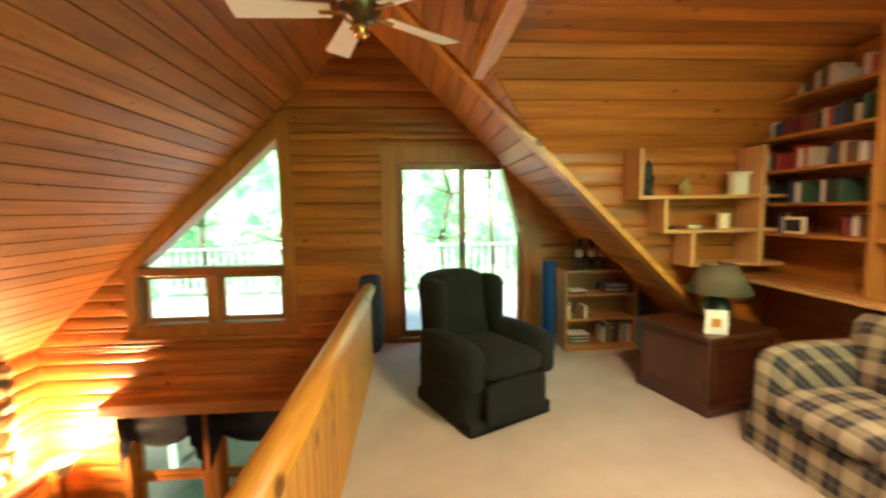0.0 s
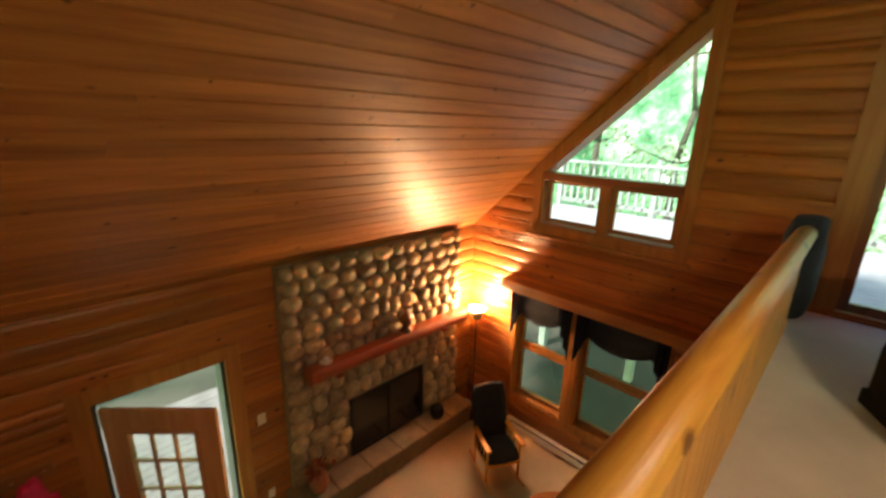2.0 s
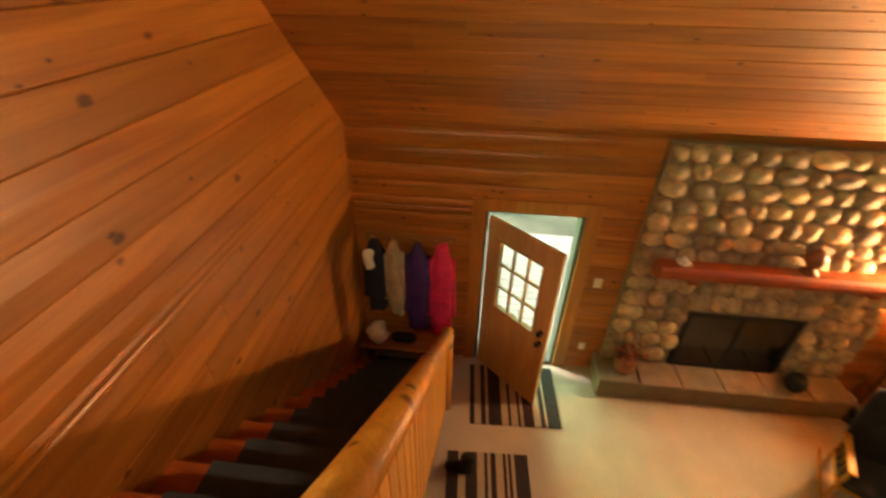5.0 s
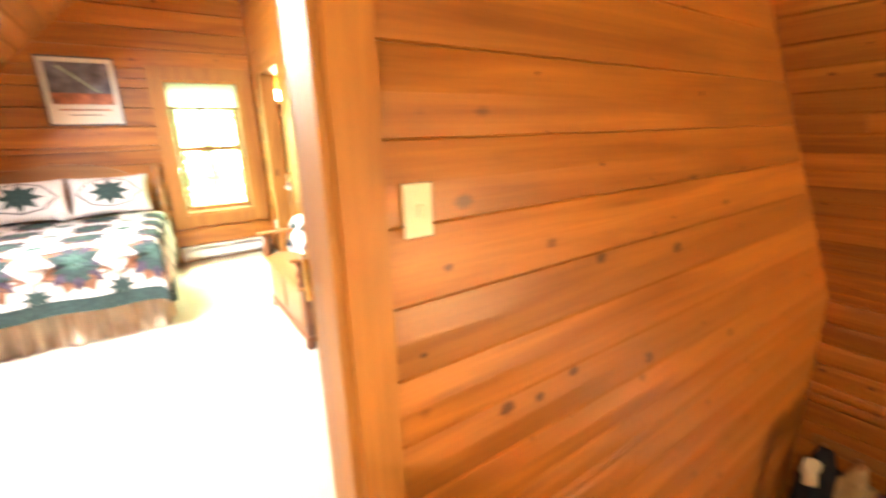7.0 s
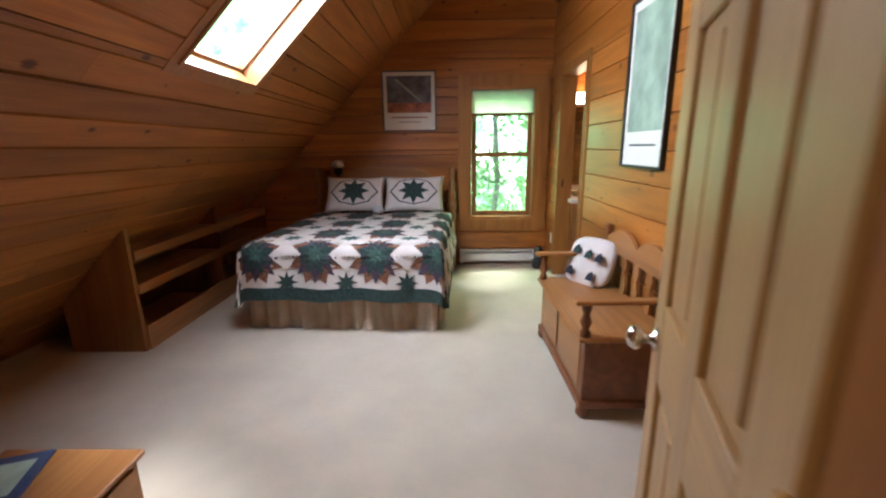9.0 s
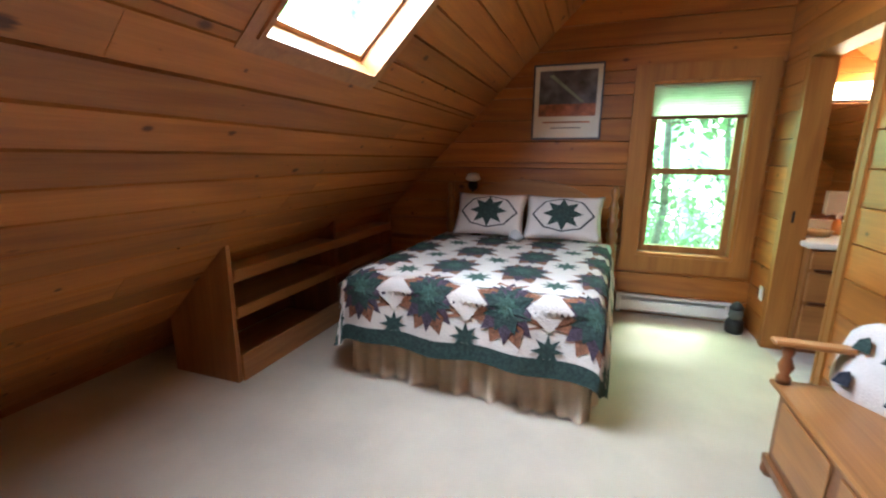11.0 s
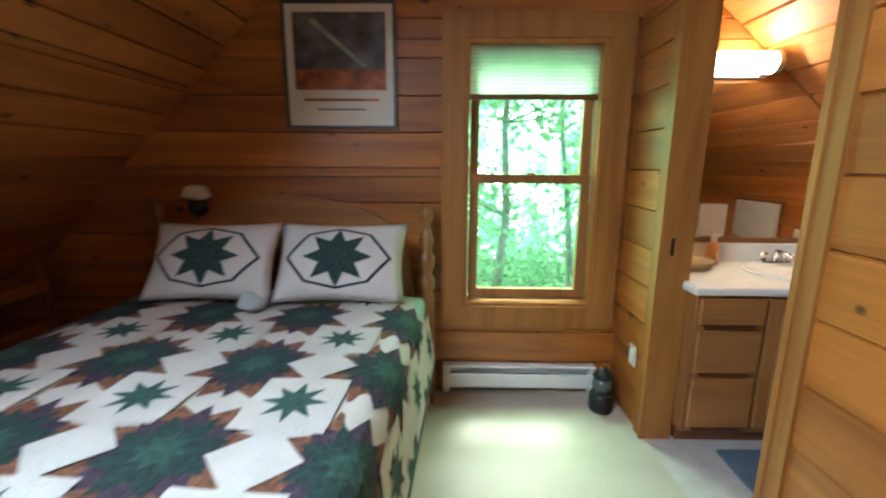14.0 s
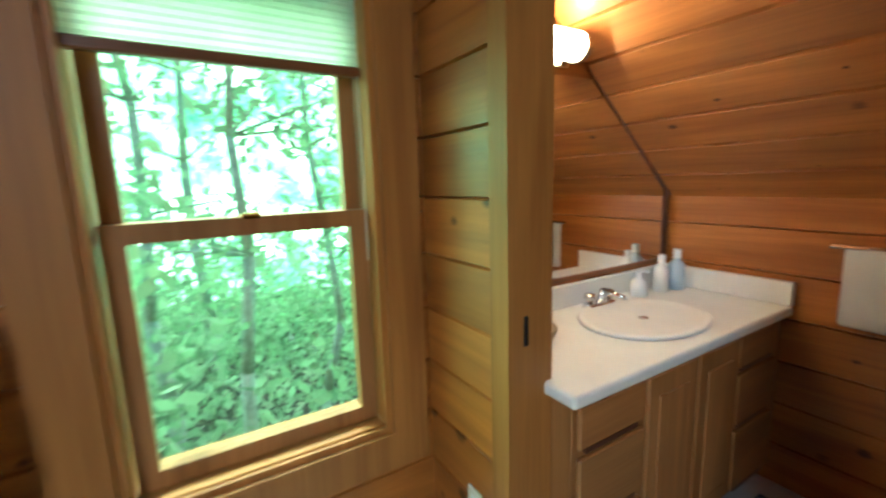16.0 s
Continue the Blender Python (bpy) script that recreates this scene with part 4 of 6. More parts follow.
part("base", lathe([(0.14, 0), (0.14, 0.015), (0.05, 0.03), (0.012, 0.05)]), DARKMETAL, sl, smooth=True)
part("pole", rod((0, 0, 0.04), (0, 0, 1.62), 0.011, seg=10), DARKMETAL, sl)
part("shade", lathe([(0.05, 1.56), (0.13, 1.72), (0.125, 1.72), (0.045, 1.565)], seg=24), IVORY, sl, "pale uplight bowl", True)
part("bulb", lathe([(0.02, 1.60), (0.045, 1.66), (0.05, 1.71), (0.03, 1.75), (0.005, 1.765)], seg=14), GLOW, sl, "glowing bulb", True)
lamp("floor_lamp_light", "POINT", 80, WARM, pose(-3.62, 4.30, LOW + 1.86), 0.08)
# fill cast over the loft from the invented dormer fixture
lamp("unseen_fill_lamp", "AREA", 12, (1.0, 0.76, 0.48), pose(1.3, 0.9, 2.37), 0.34)

# ---- lower room ----
fp = thing("fireplace", "river-stone fireplace with a raised flagstone hearth", "fireplace", (XW, 1.66, LOW))
FPO = rect(0, 2.48, 0, 2.83)
FBX = rect(0.72, 1.84, 0.30, 1.08)
part("mortar_bed", slab(FPO, [FBX], (0.10, 0, 0), Y, Z, -X, 0.1), MORTAR, fp)
part("firebox", slab(rect(0.66, 1.90, 0.24, 1.14), [], (0.012, 0, 0), Y, Z, -X, 0.01), SOOT, fp)
for a in (0.70, 1.84):
    part("firebox_side", box(0.012, 0.1, a, a + 0.02, 0.3, 1.08), SOOT, fp)
sc = part("screen_frame", frame_of(rect(0.76, 1.80, 0.34, 1.04), (0.105, 0, 0), Y, Z, X, 0.04, 0.012), DARKMETAL, fp, "black metal fire screen")
part("screen_glass", prism(rect(0.76, 1.80, 0.34, 1.04), 0.004, (0.10, 0, 0), Y, Z, X), mat("smoked_glass", (0.015, 0.013, 0.012), 0.15, bump=0), fp)
part("screen_divider", box(0.104, 0.118, 1.27, 1.29, 0.34, 1.04), DARKMETAL, fp)
part("hearth", box(0.0, 0.40, -0.06, 2.52, 0, 0.25), MORTAR, fp)
for i in range(6):
    part("flagstone", box(0.0, 0.43, -0.08 + i * 0.437, -0.08 + i * 0.437 + 0.43, 0.25, 0.295, 0.012), HEARTH, fp)
ml = thing("mantel", "thick red-stained log mantel shelf", "mantel", (XW + 0.10, 1.84, -1.07))
bm = rod((0.13, 0, 0), (0.13, 2.30, 0), 0.10, 0.10, seg=16)
for v_ in bm.verts:
    v_.co.z = min(v_.co.z, 0.07)
    v_.co += noise.noise_vector(v_.co * 3) * 0.01
part("log", bm, STAIRRED, ml, smooth=False)
for y in (0.35, 1.95):
    part("bracket", box(0, 0.10, y, y + 0.09, -0.20, -0.09, 0.01), STAIRRED, ml)
mc = thing("mantel_ornament", "brown carved ornament on the mantel", "ornament", (XW + 0.22, 3.12, -1.0))
part("body", lathe([(0.07, 0), (0.07, 0.02), (0.03, 0.05), (0.075, 0.12), (0.08, 0.17), (0.04, 0.23), (0.01, 0.25)]), BROWN["z"], mc, smooth=True)
cn = thing("candle", "white candle in a dish on the mantel", "candle", (XW + 0.22, 2.05, -1.0))
part("dish", lathe([(0.05, 0), (0.07, 0.015), (0.065, 0.015), (0.02, 0.008)]), IVORY, cn, smooth=True)
part("wax", lathe([(0.025, 0.01), (0.025, 0.06), (0.004, 0.065)]), WHITE, cn, smooth=True)


def pot(loc, r, h, m, label, leafy=None):
    p_ = thing("pot", label, "pot", loc)
    part("body", lathe([(r * 0.7, 0), (r, h * 0.4), (r * 0.9, h * 0.8), (r * 0.7, h), (r * 0.6, h)], seg=16), m, p_, smooth=True)
    if leafy:
        rng_ = random.Random(3)
        bm_ = bmesh.new()
        for _ in range(40):
            c_ = Vector((rng_.gauss(0, r * 0.5), rng_.gauss(0, r * 0.5), h + rng_.uniform(0, h * 0.6)))
            s_ = r * 0.35
            a_ = Vector([rng_.gauss(0, 1) for _ in range(3)]).normalized() * s_
            b_ = a_.cross(Vector([rng_.gauss(0, 1) for _ in range(3)]).normalized())
            bm_.faces.new([bm_.verts.new(c_ + q_) for q_ in (-a_, b_, a_, -b_)])
        part("foliage", bm_, leafy, p_)
    return p_


pot((XW + 0.26, 1.86, LOW + 0.295), 0.11, 0.20, mat("terracotta", (0.30, 0.10, 0.04), 0.7), "terracotta pot with dried leaves on the hearth", mat("red_leaves", (0.25, 0.06, 0.03), 0.7, vary=0.6, scale=30))
pot((XW + 0.28, 3.62, LOW + 0.295), 0.10, 0.17, DARKMETAL, "dark iron kettle on the hearth")

# front door
fdo = structure("door_4", frame_of(rect(0.22, 1.16, LOW, -0.69), (XW, 0, 0), Y, Z, X, 0.13, 0.045), TRIM["z"], "pine-cased front doorway standing open", "door")
part("jamb", frame_of(rect(0.25, 1.13, LOW + 0.02, -0.72), (XW - 0.2, 0, 0), Y, Z, X, 0.03, 0.2), mat("dark_paint", (0.05, 0.055, 0.045), 0.5), fdo)
FIRP = {a: wood("pale_fir_" + a, (0.48, 0.28, 0.11), (0.64, 0.42, 0.19), a, vary=0.1, rough=0.45) for a in "xz"}
lf = thing("front_door", "open fir front door with a nine-light window", "door", (XW + 0.03, 0.27, LOW + 0.01), 47)
W_, H_ = 0.86, 2.0
WINR = rect(0.17, 0.69, 0.98, 1.80)
part("panel", slab(rect(0, W_, 0, H_), [WINR], (0, -0.02, 0), X, Z, Y, 0.04), FIRP["z"], lf)
part("moulding", frame_of(inset(WINR, 0.01), (0, -0.028, 0), X, Z, Y, 0.035, 0.056), FIRP["z"], lf)
for x in (0.343, 0.517):
    part("muntin", box(x - 0.01, x + 0.01, -0.014, 0.014, 0.98, 1.80), FIRP["z"], lf)
for z in (1.253, 1.527):
    part("muntin", box(0.17, 0.69, -0.014, 0.014, z - 0.01, z + 0.01), FIRP["x"], lf)
pg = part("pane", box(0.17, 0.69, -0.002, 0.002, 0.98, 1.80), GLASS, lf)
pg.visible_shadow = False
for z in (0.92, 1.06):
    k_ = part("knob", lathe([(0.028, 0), (0.028, 0.008), (0.012, 0.012), (0.012, 0.03), (0.03, 0.045), (0.02, 0.06), (0.004, 0.063)]), DARKMETAL, lf, "dark iron knob", True)
    k_.matrix_basis = pose(W_ - 0.07, -0.02, z, 90, 0, 0)
sp = thing("switch_plate", "ivory light switch plate beside the front door", "switch", (XW + 0.03, 1.42, -1.45))
part("plate", box(0, 0.008, -0.04, 0.04, -0.06, 0.06, 0.003), IVORY, sp)
part("toggle", box(0.008, 0.02, -0.006, 0.006, -0.014, 0.014, 0.002), IVORY, sp)
sp = thing("outlet", "ivory wall outlet low beside the front door", "outlet", (XW + 0.03, 1.44, -2.38))
part("plate", box(0, 0.008, -0.035, 0.035, -0.055, 0.055, 0.003), IVORY, sp)
part("socket", box(0.008, 0.011, -0.018, 0.018, -0.035, 0.035, 0.002), WHITE, sp)

# coats
rk = thing("coat_rack", "wooden peg rail on the log wall", "coat rack", (XW + 0.03, -0.98, -1.06))
part("board", box(0, 0.02, 0, 0.94, -0.05, 0.05, 0.004), OAK["y"], rk)
for y in (0.08, 0.28, 0.5, 0.72, 0.88):
    part("peg", rod((0.02, y, 0), (0.08, y, 0.02), 0.01, seg=8), OAK["x"], rk)


def coat(y, h, w_, m, label, seed):
    c_ = thing("coat", label, "coat", (XW + 0.11, y, -1.08 - h), group="coats on the pegs")
    bm_ = pad(-0.07, 0.07, -w_ / 2, w_ / 2, 0, h, 0.05, 0.02)
    for v2 in bm_.verts:
        k2 = 1 - 0.55 * max(0, (v2.co.z / h - 0.75) / 0.25)
        v2.co.y *= k2
        v2.co += noise.noise_vector(Vector((v2.co.x * 4, v2.co.y * 14 + seed, v2.co.z * 2))) * 0.035
    part("body", bm_, m, c_, smooth=True)
    for s_ in (-1, 1):
        b2 = rod((0.0, s_ * w_ * 0.32, h * 0.86), (0.02, s_ * w_ * 0.52, h * 0.25), 0.055, 0.045, seg=10)
        part("sleeve", b2, m, c_, smooth=True)


coat(-0.88, 0.92, 0.20, NAVY, "black coat hanging from a peg", 1)
coat(-0.68, 0.95, 0.18, TAN, "tan canvas coat hanging from a peg", 2)
coat(-0.44, 1.15, 0.24, PURPLE, "purple nylon jacket hanging from a peg", 3)
coat(-0.18, 1.2, 0.24, PINK, "bright pink jacket hanging from a peg", 4)
sb = thing("scarf", "pale scarf bundled over a peg", "scarf", (XW + 0.2, -0.92, -1.36))
bm = pad(-0.04, 0.04, -0.05, 0.05, 0, 0.20, 0.035, 0.01)
for v_ in bm.verts:
    v_.co += noise.noise_vector(v_.co * 12) * 0.04
part("cloth", bm, IVORY, sb, smooth=True)
bg = thing("shoe_pile", "white bag with dark shoes on the entry bench", "bag", (XW + 0.26, -0.88, LOW + 0.45))
bm = pad(-0.10, 0.10, -0.10, 0.10, 0, 0.18, 0.06, 0.02)
for v_ in bm.verts:
    v_.co += noise.noise_vector(v_.co * 9) * 0.05
part("bag", bm, IVORY, bg, smooth=True)
part("shoe", pad(-0.05, 0.05, 0.16, 0.42, 0, 0.09, 0.04, 0.01), NAVY, bg, smooth=True)
be = thing("entry_bench", "plain pine bench under the coats", "bench", (XW + 0.04, -1.06, LOW))
part("seat", box(0, 0.38, 0.0, 1.0, 0.41, 0.45, 0.005), OAK["y"], be)
for y in (0.03, 0.93):
    part("leg", box(0.02, 0.36, y, y + 0.035, 0, 0.41, 0.004), OAK["z"], be)

# rugs
DKR = mat("rug_charcoal", (0.035, 0.025, 0.03), 0.95, vary=0.3, scale=40, bump=0.6, bscale=200)
LTR = mat("rug_cream", (0.50, 0.42, 0.31), 0.95, vary=0.15, scale=40, bump=0.6, bscale=200)


def rug(x0, x1, y0, y1, seed):
    r_ = thing("striped_rug", "striped charcoal and cream cotton rug", "rug", (x0, y0, LOW), 3)
    rng_ = random.Random(seed)
    y_, k_ = 0.0, 0
    while y_ < y1 - y0:
        s_ = min(rng_.choice((0.03, 0.05, 0.11, 0.14)) if k_ % 2 == 0 else rng_.choice((0.02, 0.03, 0.07)), y1 - y0 - y_ + 1e-3)
        part("stripe", box(0, x1 - x0, y_, y_ + s_, 0.001, 0.012, 0.002), DKR if k_ % 2 == 0 else LTR, r_)
        y_ += s_
        k_ += 1


rug(-3.80, -3.02, 0.18, 1.16, 3)
rug(-2.70, -2.0, 0.02, 0.80, 5)
bt = thing("boot", "black boot standing on the rug", "boot", (-2.52, 0.16, LOW + 0.012))
part("foot", pad(-0.05, 0.05, -0.14, 0.12, 0, 0.1, 0.04, 0.01), BLACKFAB, bt, smooth=True)
part("shaft", pad(-0.05, 0.05, 0.0, 0.12, 0.06, 0.26, 0.04, 0.01), BLACKFAB, bt, smooth=True)

# rocking chair
rk = thing("rocking_chair", "wooden glider rocking chair with dark cushions", "rocking chair", (-2.70, 3.70, LOW), 62)
rk.matrix_basis = rk.matrix_basis @ Matrix.Diagonal((0.86, 0.86, 0.92, 1))
for s in (-1, 1):
    bm = bmesh.new()
    for i in range(10):
        a0, a1 = -0.42 + i * 0.084, -0.42 + (i + 1) * 0.084
        rod((s * 0.24, a0, 0.03 + a0 * a0 * 0.25), (s * 0.24, a1, 0.03 + a1 * a1 * 0.25), 0.018, bm=bm, seg=8)
    part("rocker", bm, LOG["y"], rk)
    for a in (-0.22, 0.2):
        part("leg", rod((s * 0.24, a, 0.04), (s * 0.24, a, 0.58 if a < 0 else 0.62), 0.018, seg=10), LOG["z"], rk)
    part("armrest", box(s * 0.25 - 0.035, s * 0.25 + 0.035, -0.30, 0.24, 0.58, 0.61, 0.01), LOG["y"], rk)
    for a in (-0.12, -0.02, 0.08):
        part("spindle", rod((s * 0.25, a, 0.34), (s * 0.25, a, 0.58), 0.009, seg=8), LOG["z"], rk)
part("seat_frame", box(-0.25, 0.25, -0.26, 0.24, 0.30, 0.34, 0.006), LOG["x"], rk)
part("seat_cushion", pad(-0.24, 0.24, -0.27, 0.22, 0.34, 0.45, 0.045, 0.02), NAVY, rk, "dark seat cushion", True)
bm = pad(-0.24, 0.24, 0.16, 0.27, 0.42, 1.12, 0.045, 0.02)
for v_ in bm.verts:
    v_.co.y += (v_.co.z - 0.42) * 0.28
part("back_cushion", bm, NAVY, rk, "dark back cushion", True)

# round table
TABLEW = wood("amber_pine", (0.30, 0.095, 0.014), (0.48, 0.17, 0.03), "x", vary=0.1, knots=0.15)
ARTP = mat("printed_page", (0.22, 0.20, 0.17), 0.5, vary=0.7, scale=40, bump=0)
rt = thing("coffee_table", "round varnished pine coffee table", "table", (-1.50, 3.20, LOW))
part("tabletop", lathe([(0.45, 0.42), (0.475, 0.43), (0.48, 0.45), (0.47, 0.465)], seg=40), TABLEW, rt)
part("apron", lathe([(0.36, 0.36), (0.36, 0.42)], seg=30), OAK["x"], rt)
for i in range(4):
    a = radians(45 + 90 * i)
    part("leg", rod((0.36 * math.cos(a), 0.36 * math.sin(a), 0), (0.30 * math.cos(a), 0.30 * math.sin(a), 0.42), 0.025, 0.03, seg=10), OAK["z"], rt)
for i, (x, y, rz, m, lb) in enumerate(((-0.05, 0.02, 30, PAPER, "white"), (-0.20, -0.22, 10, GREENM, "green"), (0.12, 0.10, 24, BOOKC[4], "black"))):
    b_ = thing("magazine", lb + " magazine lying on the round table", "magazine", (-1.50 + x, 3.20 + y, LOW + 0.466), rz)
    part("cover", box(-0.075, 0.075, -0.10, 0.10, 0, 0.008, 0.001), m, b_)
    part("picture", box(-0.05, 0.05, -0.05, 0.07, 0.008, 0.0095), ARTP, b_)
cu = thing("coaster", "cream ceramic dish on the round table", "dish", (-1.36, 3.50, LOW + 0.466))
part("dish", lathe([(0.04, 0), (0.06, 0.02), (0.055, 0.02), (0.03, 0.006)]), IVORY, cu, smooth=True)

# baseboard heater and valance
def heater(x0, x1, y, z, facing, label):
    h_ = thing("baseboard_heater", label, "heater", (x0, y, z))
    f = facing
    part("back", box(0, x1 - x0, min(0, f * 0.01), max(0, f * 0.01), 0.02, 0.18), WHITE, h_)
    part("cover", box(0, x1 - x0, min(f * 0.05, f * 0.06), max(f * 0.05, f * 0.06), 0.05, 0.135, 0.003), WHITE, h_)
    part("top", box(0, x1 - x0, min(0, f * 0.055), max(0, f * 0.055), 0.165, 0.18, 0.003), WHITE, h_)
    part("fins", box(0.03, x1 - x0 - 0.03, min(f * 0.012, f * 0.04), max(f * 0.012, f * 0.04), 0.06, 0.12), DARKMETAL, h_)
    for e in (0, x1 - x0 - 0.04):
        part("end_cap", box(e, e + 0.04, min(0, f * 0.063), max(0, f * 0.063), 0.02, 0.182, 0.004), WHITE, h_)


heater(-3.1, -0.6, YN - 0.034, LOW, -1, "long white baseboard heater under the windows")
va = thing("valance_shelf", "pine valance shelf above the lower windows", "shelf", (-3.26, YN - 0.23, -0.62))
part("top", box(0, 2.75, 0, 0.20, 0.10, 0.13, 0.004), TRIM["x"], va)
part("front", box(0, 2.75, 0, 0.025, 0.0, 0.10, 0.004), TRIM["x"], va)


def swag(x0, x1):
    c_ = thing("curtain", "black swag curtain with long tails", "curtain", (x0, YN - 0.07, 0), group="swag curtains")
    w_ = x1 - x0
    bm_ = bmesh.new()
    rows_ = []
    for i in range(25):
        u_ = i / 24
        sag = 0.16 + 0.22 * (1 - (2 * u_ - 1) ** 2)
        rows_.append([bm_.verts.new((u_ * w_, -0.02 - 0.015 * math.sin(j * 2.2 + u_ * 5), -0.64 - sag * j / 6)) for j in range(7)])
    for a_, b_ in zip(rows_, rows_[1:]):
        for j in range(6):
            bm_.faces.new((a_[j], b_[j], b_[j + 1], a_[j + 1]))
    bmesh.ops.solidify(bm_, geom=bm_.faces[:], thickness=0.004)
    part("swag", bm_, NAVY, c_, smooth=True)
    for s_ in (0, 1):
        bm_ = bmesh.new()
        prev_ = None
        for i in range(13):
            u_ = i / 12
            x_ = (u_ * 0.16) if s_ == 0 else w_ - u_ * 0.16
            zt = -1.32 + 0.42 * u_
            a_, b_ = bm_.verts.new((x_, -0.03 - 0.02 * math.sin(i * 1.6), -0.64)), bm_.verts.new((x_, -0.03 - 0.025 * math.sin(i * 1.6), zt))
            if prev_:
                bm_.faces.new((prev_[0], a_, b_, prev_[1]))
            prev_ = (a_, b_)
        bmesh.ops.solidify(bm_, geom=bm_.faces[:], thickness=0.004)
        part("tail", bm_, NAVY, c_, smooth=True)


swag(-3.16, -2.30)
swag(-2.24, -1.22)


def stones():
    """River stones set in courses over the chimney breast, each a flattened, uneven dome."""
    rng_ = random.Random(11)
    z_ = 0.005
    while z_ < 2.80:
        h_ = rng_.uniform(0.13, 0.21)
        h_ = min(h_, 2.83 - z_)
        y_ = 0.0
        while y_ < 2.46:
            w_ = min(rng_.uniform(0.13, 0.27), 2.48 - y_)
            cy, cz = y_ + w_ / 2, z_ + h_ / 2
            y_ += w_
            if w_ < 0.05 or h_ < 0.05:
                continue
            if z_ < 0.27:
                continue
            if 0.70 < cy < 1.86 and 0.25 < cz < 1.10:
                continue
            bm_ = bmesh.new()
            rings = []
            k_ = 9
            jit = [rng_.uniform(0.86, 1.1) for _ in range(k_)]
            ph = rng_.uniform(0, 6)
            for f_, d_ in ((1.0, 0.0), (0.97, 0.03), (0.72, 0.055)):
                ring = []
                for i in range(k_):
                    a_ = 2 * math.pi * i / k_ + ph
                    ca, sa = math.cos(a_), math.sin(a_)
                    e_ = (abs(ca) ** 2.6 + abs(sa) ** 2.6) ** (-1 / 2.6)
                    ring.append(bm_.verts.new((0.10 + d_ * (0.8 + 0.3 * jit[i]), cy + ca * e_ * f_ * jit[i] * w_ * 0.49, cz + sa * e_ * f_ * jit[i] * h_ * 0.49)))
                rings.append(ring)
            top = bm_.verts.new((0.10 + rng_.uniform(0.06, 0.075), cy, cz))
            for a_, b_ in zip(rings, rings[1:]):
                for i in range(k_):
                    j = (i + 1) % k_
                    bm_.faces.new((a_[i], a_[j], b_[j], b_[i]))
            for i in range(k_):
                bm_.faces.new((rings[2][i], rings[2][(i + 1) % k_], top))
            part("stone", bm_, STONE, fp, smooth=True)
        z_ += h_


stones()

# ---- bedroom things ----
BX0, BX1, BYF, BYH, BT = -0.03, 1.43, -3.86, -5.58, 0.66
SKEW = -3.0
BCX = (BX0 + BX1) / 2
bed = thing("bed", "double bed with a turned-post pine headboard", "bed", (BCX, BYH, 0), SKEW)
HWD = (BX1 - BX0) / 2
BL = BYF - BYH
for s in (-1, 1):
    turned = [(0.035, 0), (0.035, 0.62), (0.022, 0.64), (0.036, 0.68), (0.036, 0.72), (0.02, 0.74), (0.034, 0.79), (0.034, 0.84), (0.02, 0.86), (0.03, 0.92), (0.022, 0.97), (0.012, 1.0), (0.028, 1.05), (0.022, 1.09), (0.004, 1.12)]
    part("post", lathe([(r * 1.3, z) for r, z in turned], cx=s * HWD, cy=-0.02, seg=14), OAK["z"], bed, "turned headboard post", True)
arch = [(-HWD + 0.03, 0.35)] + [(HWD - 0.03, 0.35)] + [((HWD - 0.10) * math.cos(radians(a)), 0.82 + 0.33 * math.sin(radians(a)) ** 0.9) for a in range(0, 181, 12)]
part("headboard", prism(arch, 0.035, (0, -0.05, 0), X, Z, Y), OAK["x"], bed, "arched pine headboard")
part("mattress", pad(-HWD + 0.07, HWD - 0.07, 0.02, BL - 0.07, 0.30, 0.635, 0.06, 0.0), WHITE, bed, smooth=True)
part("box_spring", box(-HWD + 0.10, HWD - 0.10, 0.02, BL - 0.10, 0.14, 0.30, 0.02), WHITE, bed)
for x in (-0.6, 0.6):
    for y in (0.15, BL - 0.15):
        part("foot", rod((x, y, 0), (x, y, 0.14), 0.03, seg=8), DARKWOOD["z"], bed)
# ruffled skirt round three sides
bm = bmesh.new()
path = []
for i in range(71):
    path.append((-HWD + 0.015, BL * i / 70))
for i in range(1, 91):
    path.append((-HWD + 0.015 + (2 * HWD - 0.03) * i / 90, BL - 0.015))
for i in range(1, 71):
    path.append((HWD - 0.015, BL - BL * i / 70))
prev = None
for i, (x, y) in enumerate(path):
    wv = 0.018 * math.sin(i * 1.05) + 0.014 * math.sin(i * 0.43 + 1)
    ox, oy = (-1, 0) if i < 70 else ((0, 1) if i <= 160 else (1, 0))
    col = [bm.verts.new((x + ox * wv * f, y + oy * wv * f, z)) for z, f in ((0.01, 1.3), (0.12, 1.0), (0.26, 0.7), (0.42, 0.2))]
    if prev:
        for a in range(3):
            bm.faces.new((prev[a], col[a], col[a + 1], prev[a + 1]))
    prev = col
bmesh.ops.solidify(bm, geom=bm.faces[:], thickness=0.003)
part("bed_skirt", bm, SKIRT, bed, "gathered beige bed skirt", True)

# quilt: cloth coordinates folded over the mattress
QR = 0.10


def fold1(s, half):
    if abs(s) <= half - QR:
        return s, 0.0
    e = abs(s) - (half - QR)
    arc_ = QR * math.pi / 2
    sg = 1 if s > 0 else -1
    if e < arc_:
        a = e / QR
        return sg * (half - QR + QR * math.sin(a)), -QR * (1 - math.cos(a))
    return sg * (half + (e - arc_) * 0.15), -QR - (e - arc_) * 0.98


